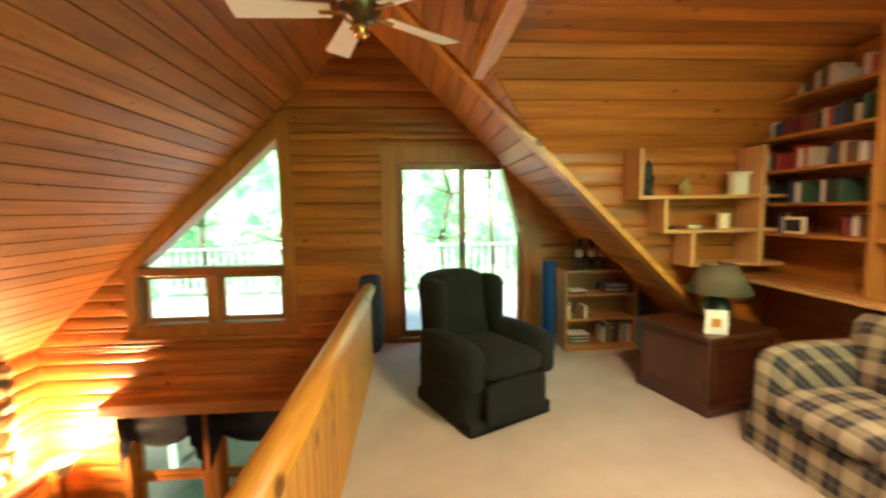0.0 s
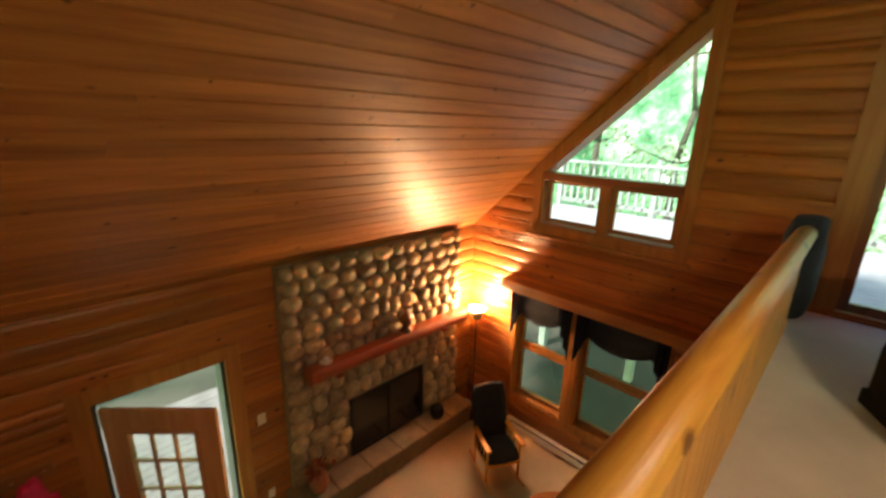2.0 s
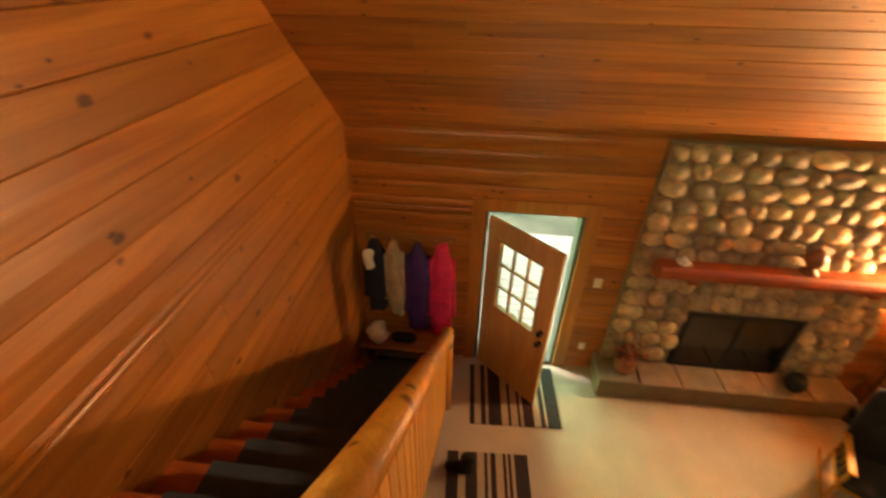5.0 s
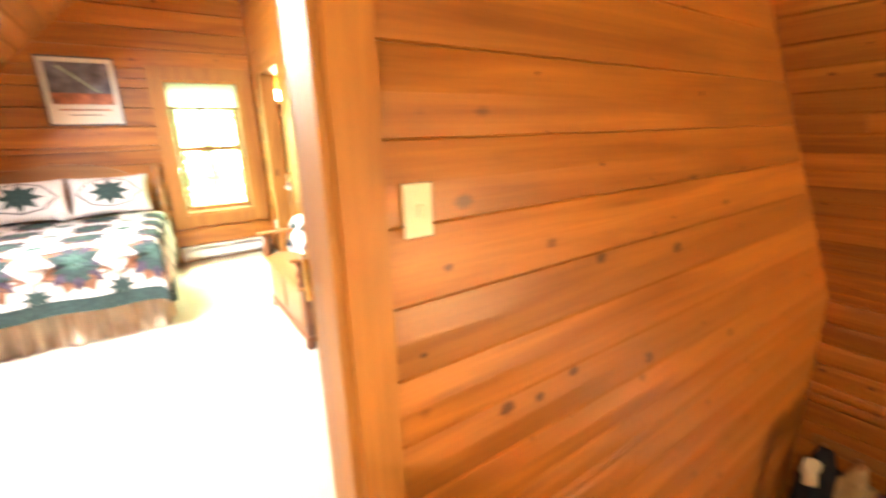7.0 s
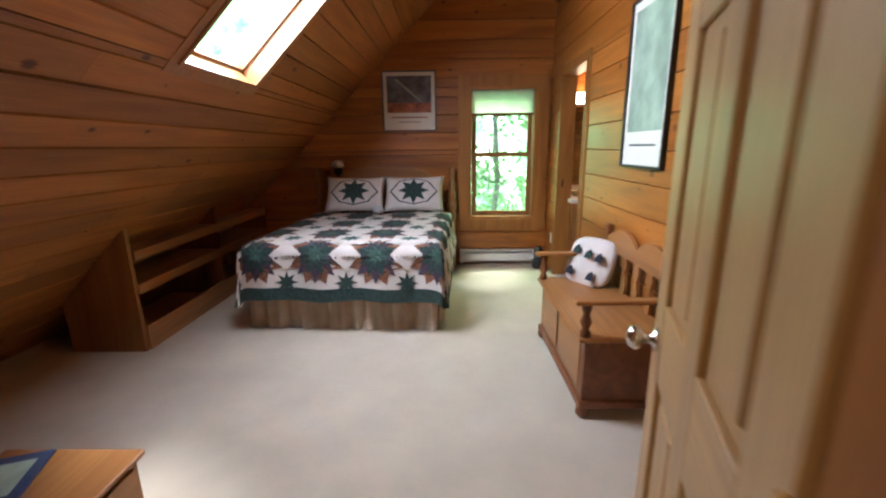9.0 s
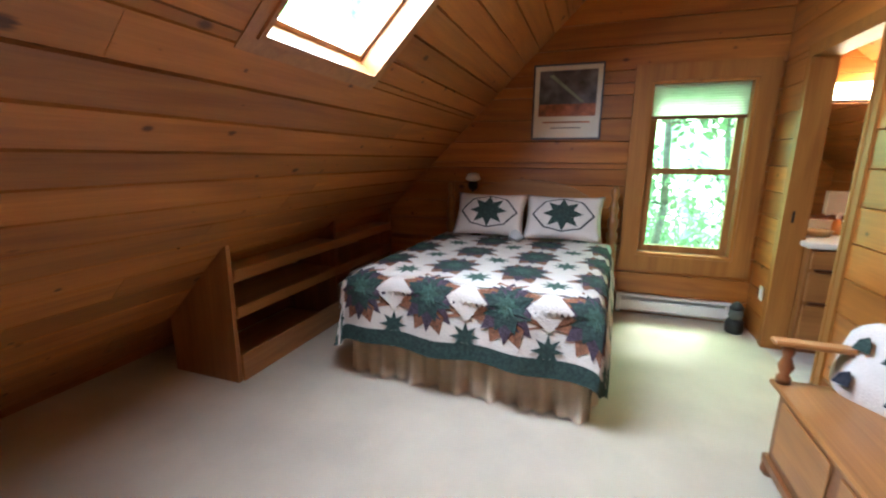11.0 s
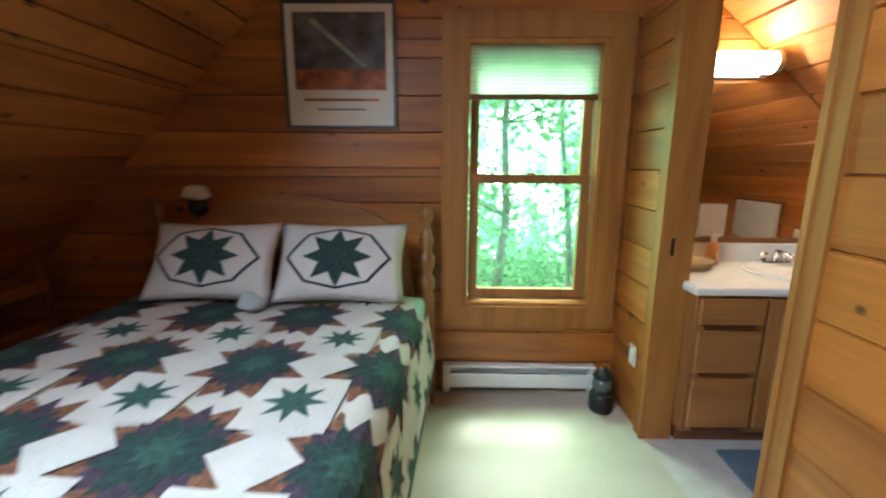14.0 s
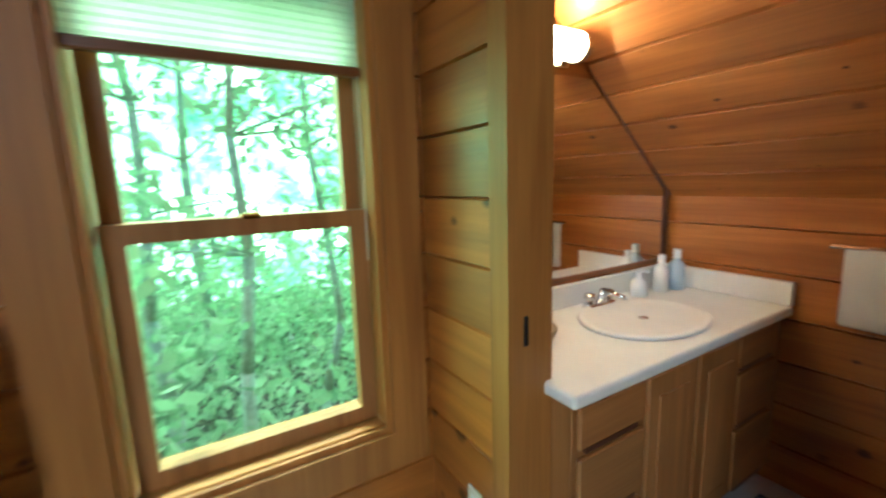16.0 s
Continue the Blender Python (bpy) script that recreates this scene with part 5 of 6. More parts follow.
def cloth(a, b, lift=0.0):
    """a across from the bed's middle, b from the head towards the foot; lift: off the cloth."""
    x, dz1 = fold1(a, HWD + 0.012 + lift)
    y0, dz2 = fold1(b - BL / 2, BL / 2 + 0.012 + lift) if b > BL / 2 else (b - BL / 2, 0.0)
    wob = 0.006 * math.sin(a * 9) * math.sin(b * 8)
    dz = min(dz1, dz2) + 0.35 * max(dz1, dz2)
    flare = 0.02 * math.sin(a * 14) if dz2 < -0.1 else 0
    return Vector((x, y0 + BL / 2 + flare, BT + lift + wob + max(dz, -0.46)))


qt = thing("quilt", "star-patterned patchwork quilt in green, white and rust", "quilt", (BCX, BYH, 0), SKEW)
AW, B0, B1 = HWD + 0.36, 0.16, BL + 0.38


def cloth_strip(a0, a1, b0, b1, ka, kb, lift, bm):
    grid = [[bm.verts.new(cloth(a0 + (a1 - a0) * i / ka, b0 + (b1 - b0) * j / kb, lift)) for j in range(kb + 1)] for i in range(ka + 1)]
    for i in range(ka):
        for j in range(kb):
            bm.faces.new((grid[i][j], grid[i + 1][j], grid[i + 1][j + 1], grid[i][j + 1]))
    return bm


part("cover", cloth_strip(-AW, AW, B0, B1, 120, 120, 0.0, bmesh.new()), CREAMF, qt, "white cotton quilt ground", True)
part("border", cloth_strip(-AW, AW, B1 - 0.085, B1 + 0.01, 60, 4, 0.004, bmesh.new()), GREENF, qt, "dark green border", True)
for s in (-1, 1):
    part("border", cloth_strip(s * (AW - 0.075), s * AW, B0, B1, 4, 60, 0.004, bmesh.new()), GREENM, qt, "", True)


def star(ca, cb, r, inner, k, lift, rot, bm):
    c = bm.verts.new(cloth(ca, cb, lift))
    rim = []
    for i in range(2 * k):
        rr = r if i % 2 == 0 else r * inner
        t = math.pi * i / k + rot
        p = (ca + rr * math.cos(t), min(cb + rr * math.sin(t), B1 - 0.02))
        mid = bm.verts.new(cloth((ca + p[0]) / 2, (cb + p[1]) / 2, lift))
        rim.append((mid, bm.verts.new(cloth(p[0], p[1], lift))))
    for i in range(2 * k):
        a, b = rim[i], rim[(i + 1) % (2 * k)]
        bm.faces.new((c, a[0], b[0]))
        bm.faces.new((a[0], a[1], b[1], b[0]))
    return bm


def patch(ca, cb, w_, h_, rot, lift, bm):
    ca_, sa_ = math.cos(rot), math.sin(rot)
    g = []
    for i in range(9):
        row = []
        for j in range(9):
            u, v = (i / 8 - 0.5) * w_, (j / 8 - 0.5) * h_
            row.append(bm.verts.new(cloth(ca + u * ca_ - v * sa_, min(cb + u * sa_ + v * ca_, B1 - 0.03), lift)))
        g.append(row)
    for i in range(8):
        for j in range(8):
            bm.faces.new((g[i][j], g[i + 1][j], g[i + 1][j + 1], g[i][j + 1]))
    return bm


P = 0.44
row = 0
b_ = B1 - 0.32
while b_ > B0 + 0.1:
    for i in range(-3, 3):
        a = i * P + 0.17
        if abs(a) > AW - 0.08:
            continue
        part("rust_star", star(a, b_, 0.215, 0.66, 8, 0.0035, math.pi / 8, bmesh.new()), RUSTF, qt)
        part("star", star(a, b_, 0.20, 0.58, 8, 0.006, 0, bmesh.new()), PLUM, qt)
        part("star", star(a, b_, 0.15, 0.60, 8, 0.009, math.pi / 8, bmesh.new()), GREENF, qt)
        part("star_centre", star(a, b_, 0.065, 0.6, 8, 0.0115, 0, bmesh.new()), GREENM, qt)
    for i in range(-3, 2):
        a = (i + 0.5) * P + 0.17
        part("small_star", star(a, b_ - P / 2, 0.095, 0.45, 8, 0.0125, 0, bmesh.new()), GREENM, qt)
        part("diamond", patch(a, b_, 0.165, 0.165, math.pi / 4, 0.0105, bmesh.new()), CREAMF, qt)
        part("square", patch(a, b_ - P / 2, 0.25, 0.25, 0, 0.0105, bmesh.new()), CREAMF, qt)
    b_ -= P
for i in range(-3, 2):
    part("small_star", star((i + 0.5) * P + 0.17, B1 - 0.12, 0.085, 0.45, 8, 0.0065, 0, bmesh.new()), GREENF, qt)


def pillow(cx, label):
    p_ = thing("pillow", label, "pillow", (cx, BYH + 0.20, BT + 0.0), 0, "quilted pillows")
    W2, H2, T2 = 0.305, 0.20, 0.085
    tilt = Matrix.Rotation(radians(32), 4, "X")

    def surf(u, v, side, lift=0.0):
        th = T2 * (max(0, 1 - abs(u) ** 2) * max(0, 1 - abs(v) ** 2)) ** 0.5 + lift
        return tilt @ Vector((u * W2 * (0.94 + 0.08 * v * v), side * th, v * H2 * (0.92 + 0.10 * u * u))) + Vector((0, 0.06, 0.20))

    bm_ = bmesh.new()
    k_ = 16
    for side in (1, -1):
        g = [[bm_.verts.new(surf(2 * i / k_ - 1, 2 * j / k_ - 1, side)) for j in range(k_ + 1)] for i in range(k_ + 1)]
        for i in range(k_):
            for j in range(k_):
                q_ = (g[i][j], g[i + 1][j], g[i + 1][j + 1], g[i][j + 1])
                bm_.faces.new(q_ if side < 0 else q_[::-1])
    bmesh.ops.remove_doubles(bm_, verts=bm_.verts[:], dist=1e-4)
    part("cushion", bm_, CREAMF, p_, "", True)
    bm_ = bmesh.new()
    c_ = bm_.verts.new(surf(0, 0, 1, 0.006))
    rim, mid_ = [], []
    for i in range(16):
        rr = 0.17 if i % 2 == 0 else 0.095
        t = math.pi * i / 8
        for f_, lst in ((0.55, mid_), (1.0, rim)):
            lst.append(bm_.verts.new(surf(f_ * rr * math.cos(t) / W2, f_ * rr * math.sin(t) / H2 * 0.9, 1, 0.008)))
    for i in range(16):
        j = (i + 1) % 16
        bm_.faces.new((c_, mid_[i], mid_[j]))
        bm_.faces.new((mid_[i], rim[i], rim[j], mid_[j]))
    part("star", bm_, GREENF, p_, "dark green star")
    pts_ = [(-0.86, 0.0), (-0.5, 0.62), (0.0, 0.80), (0.5, 0.62), (0.86, 0.0), (0.5, -0.62), (0.0, -0.80), (-0.5, -0.62)]
    bm_ = bmesh.new()
    n_ = len(pts_)
    prev_ = None
    ring = []
    for i in range(n_):
        a_, b2 = Vector(pts_[i]), Vector(pts_[(i + 1) % n_])
        for f in range(6):
            c2 = a_.lerp(b2, f / 6)
            ring.append([bm_.verts.new(surf(c2.x * s_, c2.y * s_, 1, 0.004)) for s_ in (1.0, 0.93)])
    for i in range(len(ring)):
        a_, b2 = ring[i], ring[(i + 1) % len(ring)]
        bm_.faces.new((a_[0], b2[0], b2[1], a_[1]))
    part("piping", bm_, NAVY, p_, "dark fabric band")


pillow(BCX + 0.27, "white quilted pillow with a dark green star")
pillow(BCX - 0.34, "white quilted pillow with a dark green star")
bg = thing("sheet_bolster", "folded pale green blanket under the pillows", "blanket", (BCX, BYH + 0.04, 0), SKEW)
part("cloth", pad(-HWD + 0.0, HWD + 0.0, 0.0, 0.28, BT - 0.12, BT - 0.005, 0.05, 0.01), mat("mint_sheet", (0.45, 0.60, 0.52), 0.9, bump=0.4), bg, smooth=True)
ty = thing("small_toy", "small white and black soft toy between the pillows", "soft toy", (BCX, BYH + 0.46, BT + 0.02))
bm = bmesh.new()
bmesh.ops.create_uvsphere(bm, u_segments=10, v_segments=8, radius=0.05)
for v_ in bm.verts:
    v_.co.z = v_.co.z * 0.7 + 0.04
    v_.co += noise.noise_vector(v_.co * 20) * 0.03
part("body", bm, GREYB, ty, smooth=True)
sk = thing("reading_lamp", "small lamp with a white shade beside the headboard", "lamp", (1.22, -5.655, 0.0))
part("stem", rod((0, 0, 0.0), (0, 0, 1.06), 0.012, seg=8), BLACK, sk)
part("shade", lathe([(0.03, 1.12), (0.075, 1.14), (0.05, 1.19), (0.02, 1.20)], seg=12), WHITE, sk, smooth=True)
part("socket", lathe([(0.03, 1.04), (0.05, 1.07), (0.04, 1.12)], seg=12), BLACK, sk, smooth=True)

# built-in shelf under the slope
bs = thing("eaves_shelf", "low dark pine shelf unit built under the roof slope", "shelf", (2.06, -5.60, 0))
for y, w in ((0.0, OAK), (0.98, BROWN), (2.03, OAK)):
    part("side", prism([(0, 0), (0.50, 0), (0.50, 0.35), (0.03, 0.82), (0, 0.84)], 0.03, (0, y, 0), X, Z, Y), w["z"], bs)
for z, d_ in ((0.03, 0.48), (0.44, 0.40), (0.665, 0.17)):
    part("shelf", box(0.004, d_, 0.03, 2.03, z, z + 0.025, 0.003), OAK["y"], bs)
for z0, z1 in ((0.0, 0.17), (0.40, 0.468), (0.625, 0.693)):
    part("face_board", box(-0.018, 0.002, 0.03, 2.03, z0, z1, 0.004), OAK["y"], bs)
part("back", box(0.485, 0.495, 0.03, 2.03, 0.06, 0.34), BROWN["y"], bs)
part("bracket", prism([(0, 0.694), (0.14, 0.694), (0, 0.83)], 0.03, (0, 0.03, 0), X, Z, Y), OAK["z"], bs)

# bench
bn = thing("storage_bench", "dark wooden storage bench with turned arms and scrolled back", "bench", (XB + 0.03, -3.78, 0))
part("chest", box(0.02, 0.44, 0.03, 0.95, 0.07, 0.41, 0.005), BROWN["y"], bn)
part("seat", box(0.0, 0.475, 0.0, 0.98, 0.41, 0.435, 0.008), OAK["y"], bn, "hinged seat board")
part("plinth", box(0.01, 0.455, 0.01, 0.97, 0.05, 0.09, 0.004), BROWN["y"], bn)
for a in (0.08, 0.52):
    part("panel", box(0.44, 0.447, a, a + 0.38, 0.13, 0.37, 0.004), OAK["y"], bn)
for y in (0.035, 0.945):
    part("arm_post", lathe([(0.026, 0.435), (0.026, 0.46), (0.016, 0.475), (0.03, 0.51), (0.016, 0.55), (0.024, 0.575), (0.024, 0.60)], cx=0.44, cy=y, seg=12), BROWN["z"], bn, "", True)
    part("armrest", box(0.0, 0.50, y - 0.03, y + 0.03, 0.60, 0.622, 0.006), OAK["x"], bn)
    part("back_post", box(0.0, 0.035, y - 0.025, y + 0.025, 0.0, 0.82, 0.006), BROWN["z"], bn)
    for x in (0.04, 0.43):
        part("foot", lathe([(0.02, 0), (0.032, 0.02), (0.028, 0.06)], cx=x, cy=y, seg=10), BROWN["z"], bn)
top = [(0.06, 0.66)] + [(0.92, 0.66)] + [(0.92 - 0.86 * i / 24, 0.74 + 0.09 * abs(math.sin(math.pi * i / 24 * 2)) ** 0.8 * (0.6 + 0.4 * math.sin(math.pi * i / 24))) for i in range(25)]
part("crest_rail", prism(top, 0.025, (0.005, 0, 0), Y, Z, X), OAK["y"], bn, "scrolled crest rail")
for i in range(5):
    y = 0.14 + 0.165 * i
    sl_ = [(y + 0.012, 0.435), (y + 0.058, 0.435), (y + 0.072, 0.50), (y + 0.050, 0.56), (y + 0.072, 0.62), (y + 0.058, 0.67), (y + 0.012, 0.67), (y - 0.002, 0.62), (y + 0.02, 0.56), (y - 0.002, 0.50)]
    part("splat", prism(sl_, 0.018, (0.008, 0, 0), Y, Z, X), OAK["z"], bn)
cs = thing("throw_cushion", "cream throw cushion printed with dark woodland motifs", "cushion", (XB + 0.22, -3.64, 0.44), 122)
cs.matrix_basis = cs.matrix_basis @ Matrix.Diagonal((0.84, 0.85, 0.80, 1))
bm = pad(-0.19, 0.19, -0.06, 0.06, 0.0, 0.34, 0.055, 0.02)
for v_ in bm.verts:
    v_.co.y += (v_.co.z) * 0.35
part("cover", bm, CREAMF, cs, smooth=True)
rng = random.Random(7)
for i, (x, z) in enumerate(((-0.1, 0.10), (0.03, 0.25), (0.10, 0.09), (-0.09, 0.27), (0.13, 0.24))):
    mo = prism([(x - 0.035, z - 0.03), (x + 0.035, z - 0.03), (x + 0.03, z + 0.01), (x + 0.01, z + 0.04), (x - 0.02, z + 0.02)], 0.006, (0, -0.10, 0), X, Z, -Y)
    for v_ in mo.verts:
        v_.co.y += v_.co.z * 0.35
    part("motif", mo, GREENF if i % 2 else NAVY, cs)


# pictures
ARTD = mat("art_dusk", (0.10, 0.10, 0.13), 0.5, vary=0.8, scale=9, bump=0)
ARTR = mat("art_rust", (0.30, 0.10, 0.05), 0.5, vary=0.7, scale=12, bump=0)
ARTG = mat("art_sage", (0.30, 0.38, 0.31), 0.5, vary=0.35, scale=6, bump=0)
GREYFR = mat("grey_frame", (0.05, 0.06, 0.08), 0.35, bump=0)
pc = thing("framed_picture", "framed landscape print with a lettered lower margin", "picture", (0.70, YS + 0.016, 1.50))
w_, h_ = 0.57, 0.61
part("frame", frame_of(rect(-w_ + 0.012, -0.012, 0.012, h_ - 0.012), (0, 0, 0), X, Z, Y, 0.014, 0.022), GREYFR, pc)
part("mount", box(-w_ + 0.012, -0.012, 0.004, 0.010, 0.012, h_ - 0.012), PAPER, pc)
part("print", box(-w_ + 0.05, -0.05, 0.010, 0.0125, 0.21, h_ - 0.05), ARTD, pc)
part("print_lower", box(-w_ + 0.05, -0.05, 0.0125, 0.0135, 0.19, 0.29), ARTR, pc)
part("print_streak", prism([(-0.43, 0.30), (-0.40, 0.30), (-0.13, 0.52), (-0.16, 0.53)], 0.001, (0, 0.0136, 0), X, Z, Y), ARTG, pc)
part("lettering", box(-w_ + 0.09, -0.09, 0.010, 0.0115, 0.135, 0.148), ARTR, pc)
part("lettering", box(-w_ + 0.16, -0.16, 0.010, 0.0115, 0.09, 0.098), GREYFR, pc)
pc = thing("framed_picture", "tall framed pale green print on the partition", "picture", (XB + 0.016, -3.68, 1.20))
w_, h_ = 0.52, 0.92
part("frame", frame_of(rect(0.012, w_ - 0.012, 0.012, h_ - 0.012), (0, 0, 0), Y, Z, X, 0.014, 0.026), BLACK, pc)
part("mount", box(0.004, 0.012, 0.012, w_ - 0.012, 0.012, h_ - 0.012), PAPER, pc)
part("print", box(0.012, 0.0145, 0.05, w_ - 0.05, 0.20, h_ - 0.06), ARTG, pc)
part("lettering", box(0.012, 0.014, 0.10, w_ - 0.10, 0.12, 0.13), GREYFR, pc)

heater(-1.0, -0.12, YS + 0.016, 0.0, 1, "white baseboard heater under the bedroom window")
va_ = thing("lantern", "dark metal lantern standing on the carpet by the heater", "lantern", (-0.99, -5.50, 0))
part("base", lathe([(0.06, 0), (0.065, 0.02), (0.065, 0.09), (0.05, 0.11)]), BLACK, va_, smooth=True)
part("globe", lathe([(0.045, 0.11), (0.055, 0.15), (0.045, 0.19)]), mat("smoke_glass", (0.10, 0.11, 0.10), 0.1, bump=0), va_, smooth=True)
part("cap", lathe([(0.05, 0.19), (0.055, 0.20), (0.03, 0.235), (0.012, 0.25)]), BLACK, va_, smooth=True)
bd = thing("window_blind", "pleated pale blind half raised in the bedroom window", "blind", (-0.94, YS - 0.02, 1.66))
bm = bmesh.new()
prev = None
for i in range(27):
    a, b2 = bm.verts.new((0.02, 0.004 * (i % 2), 0.015 + i * 0.0098)), bm.verts.new((0.70, 0.004 * (i % 2), 0.015 + i * 0.0098))
    if prev:
        bm.faces.new((prev[0], prev[1], b2, a))
    prev = (a, b2)
part("pleats", bm, BLIND, bd)
part("bottom_rail", box(0.02, 0.70, -0.008, 0.022, -0.01, 0.018, 0.004), BROWN["x"], bd)
part("cord", rod((0.03, 0.02, -0.55), (0.03, 0.02, 0.0), 0.002, seg=5), IVORY, bd)
sp = thing("switch_plate", "ivory light switch plate on the log wall", "switch", (-0.465, YB + 0.028, 1.17))
part("plate", box(-0.036, 0.036, 0, 0.008, -0.06, 0.06, 0.003), IVORY, sp)
part("toggle", box(-0.006, 0.006, 0.008, 0.02, -0.014, 0.014, 0.002), IVORY, sp)
sp = thing("outlet", "ivory wall outlet near the floor", "outlet", (XB + 0.016, -5.42, 0.36))
part("plate", box(0, 0.008, -0.035, 0.035, -0.055, 0.055, 0.003), IVORY, sp)
part("socket", box(0.008, 0.011, -0.016, 0.016, -0.035, 0.035, 0.002), WHITE, sp)
sp = thing("switch_plate", "white light switch plate on the partition", "switch", (XB + 0.016, -2.62, 1.12))
part("plate", box(0, 0.008, -0.035, 0.035, -0.06, 0.06, 0.003), WHITE, sp)
part("toggle", box(0.008, 0.02, -0.006, 0.006, -0.014, 0.014, 0.002), WHITE, sp)
dr = thing("low_dresser", "low oak dresser with books on top", "dresser", (1.05, -2.17, 0))
dr.matrix_basis = dr.matrix_basis @ Matrix.Diagonal((1, 1, 0.80, 1))
part("body", box(0.01, 0.45, 0.01, 0.95, 0.02, 0.40, 0.005), OAK["y"], dr)
part("top", box(-0.01, 0.47, -0.01, 0.97, 0.40, 0.425, 0.005), OAK["y"], dr)
for z in (0.06, 0.23):
    dd = part("drawer", box(-0.006, 0.01, 0.04, 0.92, z, z + 0.15, 0.004), OAK["y"], dr)
    for y in (0.28, 0.68):
        part("pull", rod((-0.03, y, z + 0.08), (-0.006, y, z + 0.08), 0.012, seg=8), BRASS, dd)
b_ = thing("magazine", "dark blue magazine lying on the dresser", "magazine", (1.38, -2.0, 0.3405), 20)
part("cover", box(-0.1, 0.1, -0.14, 0.14, 0, 0.012, 0.001), BOOKC[1], b_)
part("picture", box(-0.07, 0.07, -0.1, 0.06, 0.012, 0.0135), ARTG, b_)

# ---- bathroom ----
vn = thing("vanity", "oak vanity cabinet with drawers and doors", "vanity", (-2.49, YS + 0.02, 0))
VW = 1.245
part("body", box(0, VW, 0.0, 0.50, 0.09, 0.765, 0.003), OAK["z"], vn)
part("kick", box(0.02, VW - 0.02, 0.0, 0.43, 0, 0.09), BROWN["x"], vn)
for x0, x1 in ((VW - 0.30, VW - 0.015), (0.07, 0.37)):
    for z0, z1 in ((0.12, 0.37), (0.395, 0.60), (0.625, 0.75)):
        part("drawer", box(x0, x1, 0.50, 0.518, z0, z1, 0.005), OAK["x"], vn)
        part("finger_pull", box(x0 + 0.03, x1 - 0.03, 0.498, 0.513, z0 - 0.018, z0 - 0.003), DARKWOOD["x"], vn)
for x0 in (0.385, 0.665):
    dd = part("door", box(x0, x0 + 0.265, 0.50, 0.518, 0.12, 0.75, 0.005), OAK["z"], vn)
    part("raised_panel", box(x0 + 0.05, x0 + 0.215, 0.518, 0.523, 0.19, 0.68, 0.004), OAK["z"], dd)
ct = thing("countertop", "white laminate countertop with backsplash", "countertop", (-2.478, YS + 0.02, 0.765))
part("top", box(0.0, VW + 0.02, 0.0, 0.54, 0.0, 0.04, 0.012, seg=3), COUNTER, ct)
part("backsplash", box(0.0, VW + 0.02, 0.0, 0.02, 0.04, 0.14, 0.005), COUNTER, ct)
part("end_splash", box(0.0, 0.02, 0.02, 0.54, 0.04, 0.14, 0.005), COUNTER, ct)
sk = thing("sink", "oval white drop-in sink in the countertop", "sink", (-1.88, YS + 0.30, 0.806))
bm = lathe([(1.0, 0.0), (1.02, 0.010), (0.96, 0.016), (0.88, 0.010), (0.80, 0.003), (0.5, 0.002), (0.05, 0.0015)], seg=36)
for v_ in bm.verts:
    v_.co.x *= 0.27
    v_.co.y *= 0.205
part("basin", bm, COUNTER, sk, smooth=True)
part("drain", lathe([(0.02, 0.002), (0.02, 0.004)], seg=14), CHROME, sk)
fc = thing("faucet", "chrome faucet with two round handles", "faucet", (-1.88, YS + 0.10, 0.806))
part("base", box(-0.08, 0.08, -0.025, 0.025, 0, 0.02, 0.008, seg=2), CHROME, fc)
bm = rod((0, 0, 0.015), (0, 0.02, 0.075), 0.016, 0.014, seg=12)
rod((0, 0.015, 0.07), (0, 0.12, 0.06), 0.014, 0.010, bm, 12)
part("spout", bm, CHROME, fc, smooth=True)
for x in (-0.06, 0.06):
    part("handle", lathe([(0.012, 0.02), (0.012, 0.035), (0.024, 0.045), (0.022, 0.062), (0.006, 0.066)], cx=x, seg=12), CHROME, fc, "", True)
mi = thing("mirror", "wide frameless bathroom mirror cut to the roof slope", "mirror", (0, YS + 0.016, 0))
part("glass", prism([(-2.44, 0.93), (-1.25, 0.93), (-1.25, 1.73), (-1.93, 1.73), (-2.44, 1.28)], 0.006, (0, 0, 0), X, Z, Y), MIRROR, mi)
part("bottom_channel", box(-2.44, -1.25, 0, 0.012, 0.916, 0.935), BROWN["x"], mi)
part("corner_batten", box(-2.468, -2.441, 0, 0.016, 0.915, 1.285, 0.003), DARKWOOD["z"], mi)
part("slope_batten", prism([(-2.468, 1.285), (-2.441, 1.275), (-1.88, 1.765), (-1.91, 1.765)], 0.016, (0, 0, 0), X, Z, Y), DARKWOOD["x"], mi)
vl = thing("vanity_light", "lit tubular light bar above the mirror", "wall light", (-1.74, YS + 0.016, 1.81))
part("backplate", box(0, 0.50, 0, 0.03, -0.06, 0.05, 0.005), CHROME, vl)
bm = rod((0.03, 0.085, 0), (0.47, 0.085, 0), 0.05, seg=16)
part("tube", bm, GLOWB, vl, "glowing frosted tube", True)
for x in (0.0, 0.47):
    part("end_cap", rod((x, 0.085, 0), (x + 0.03, 0.085, 0), 0.054, seg=16), CHROME, vl)
lamp("vanity_light_light", "AREA", 1.1, (1.0, 0.70, 0.36), look((-1.67, YS + 0.16, 1.76), (-1.67, -4.4, 1.2)), 0.35)
lamp("vanity_up_light", "POINT", 1.8, (1.0, 0.66, 0.32), pose(-1.67, YS + 0.16, 1.92), 0.04)
SKC = Vector((XE, -3.34, 0)) + EV * (XE - 0.79) * q
sky_m = Matrix((Y, EV, -SN)).transposed().to_4x4()
sky_m.translation = SKC - SN * 0.14
lamp("skylight_daylight", "AREA", 36, (0.98, 0.99, 1.0), sky_m, (0.70, 1.12))
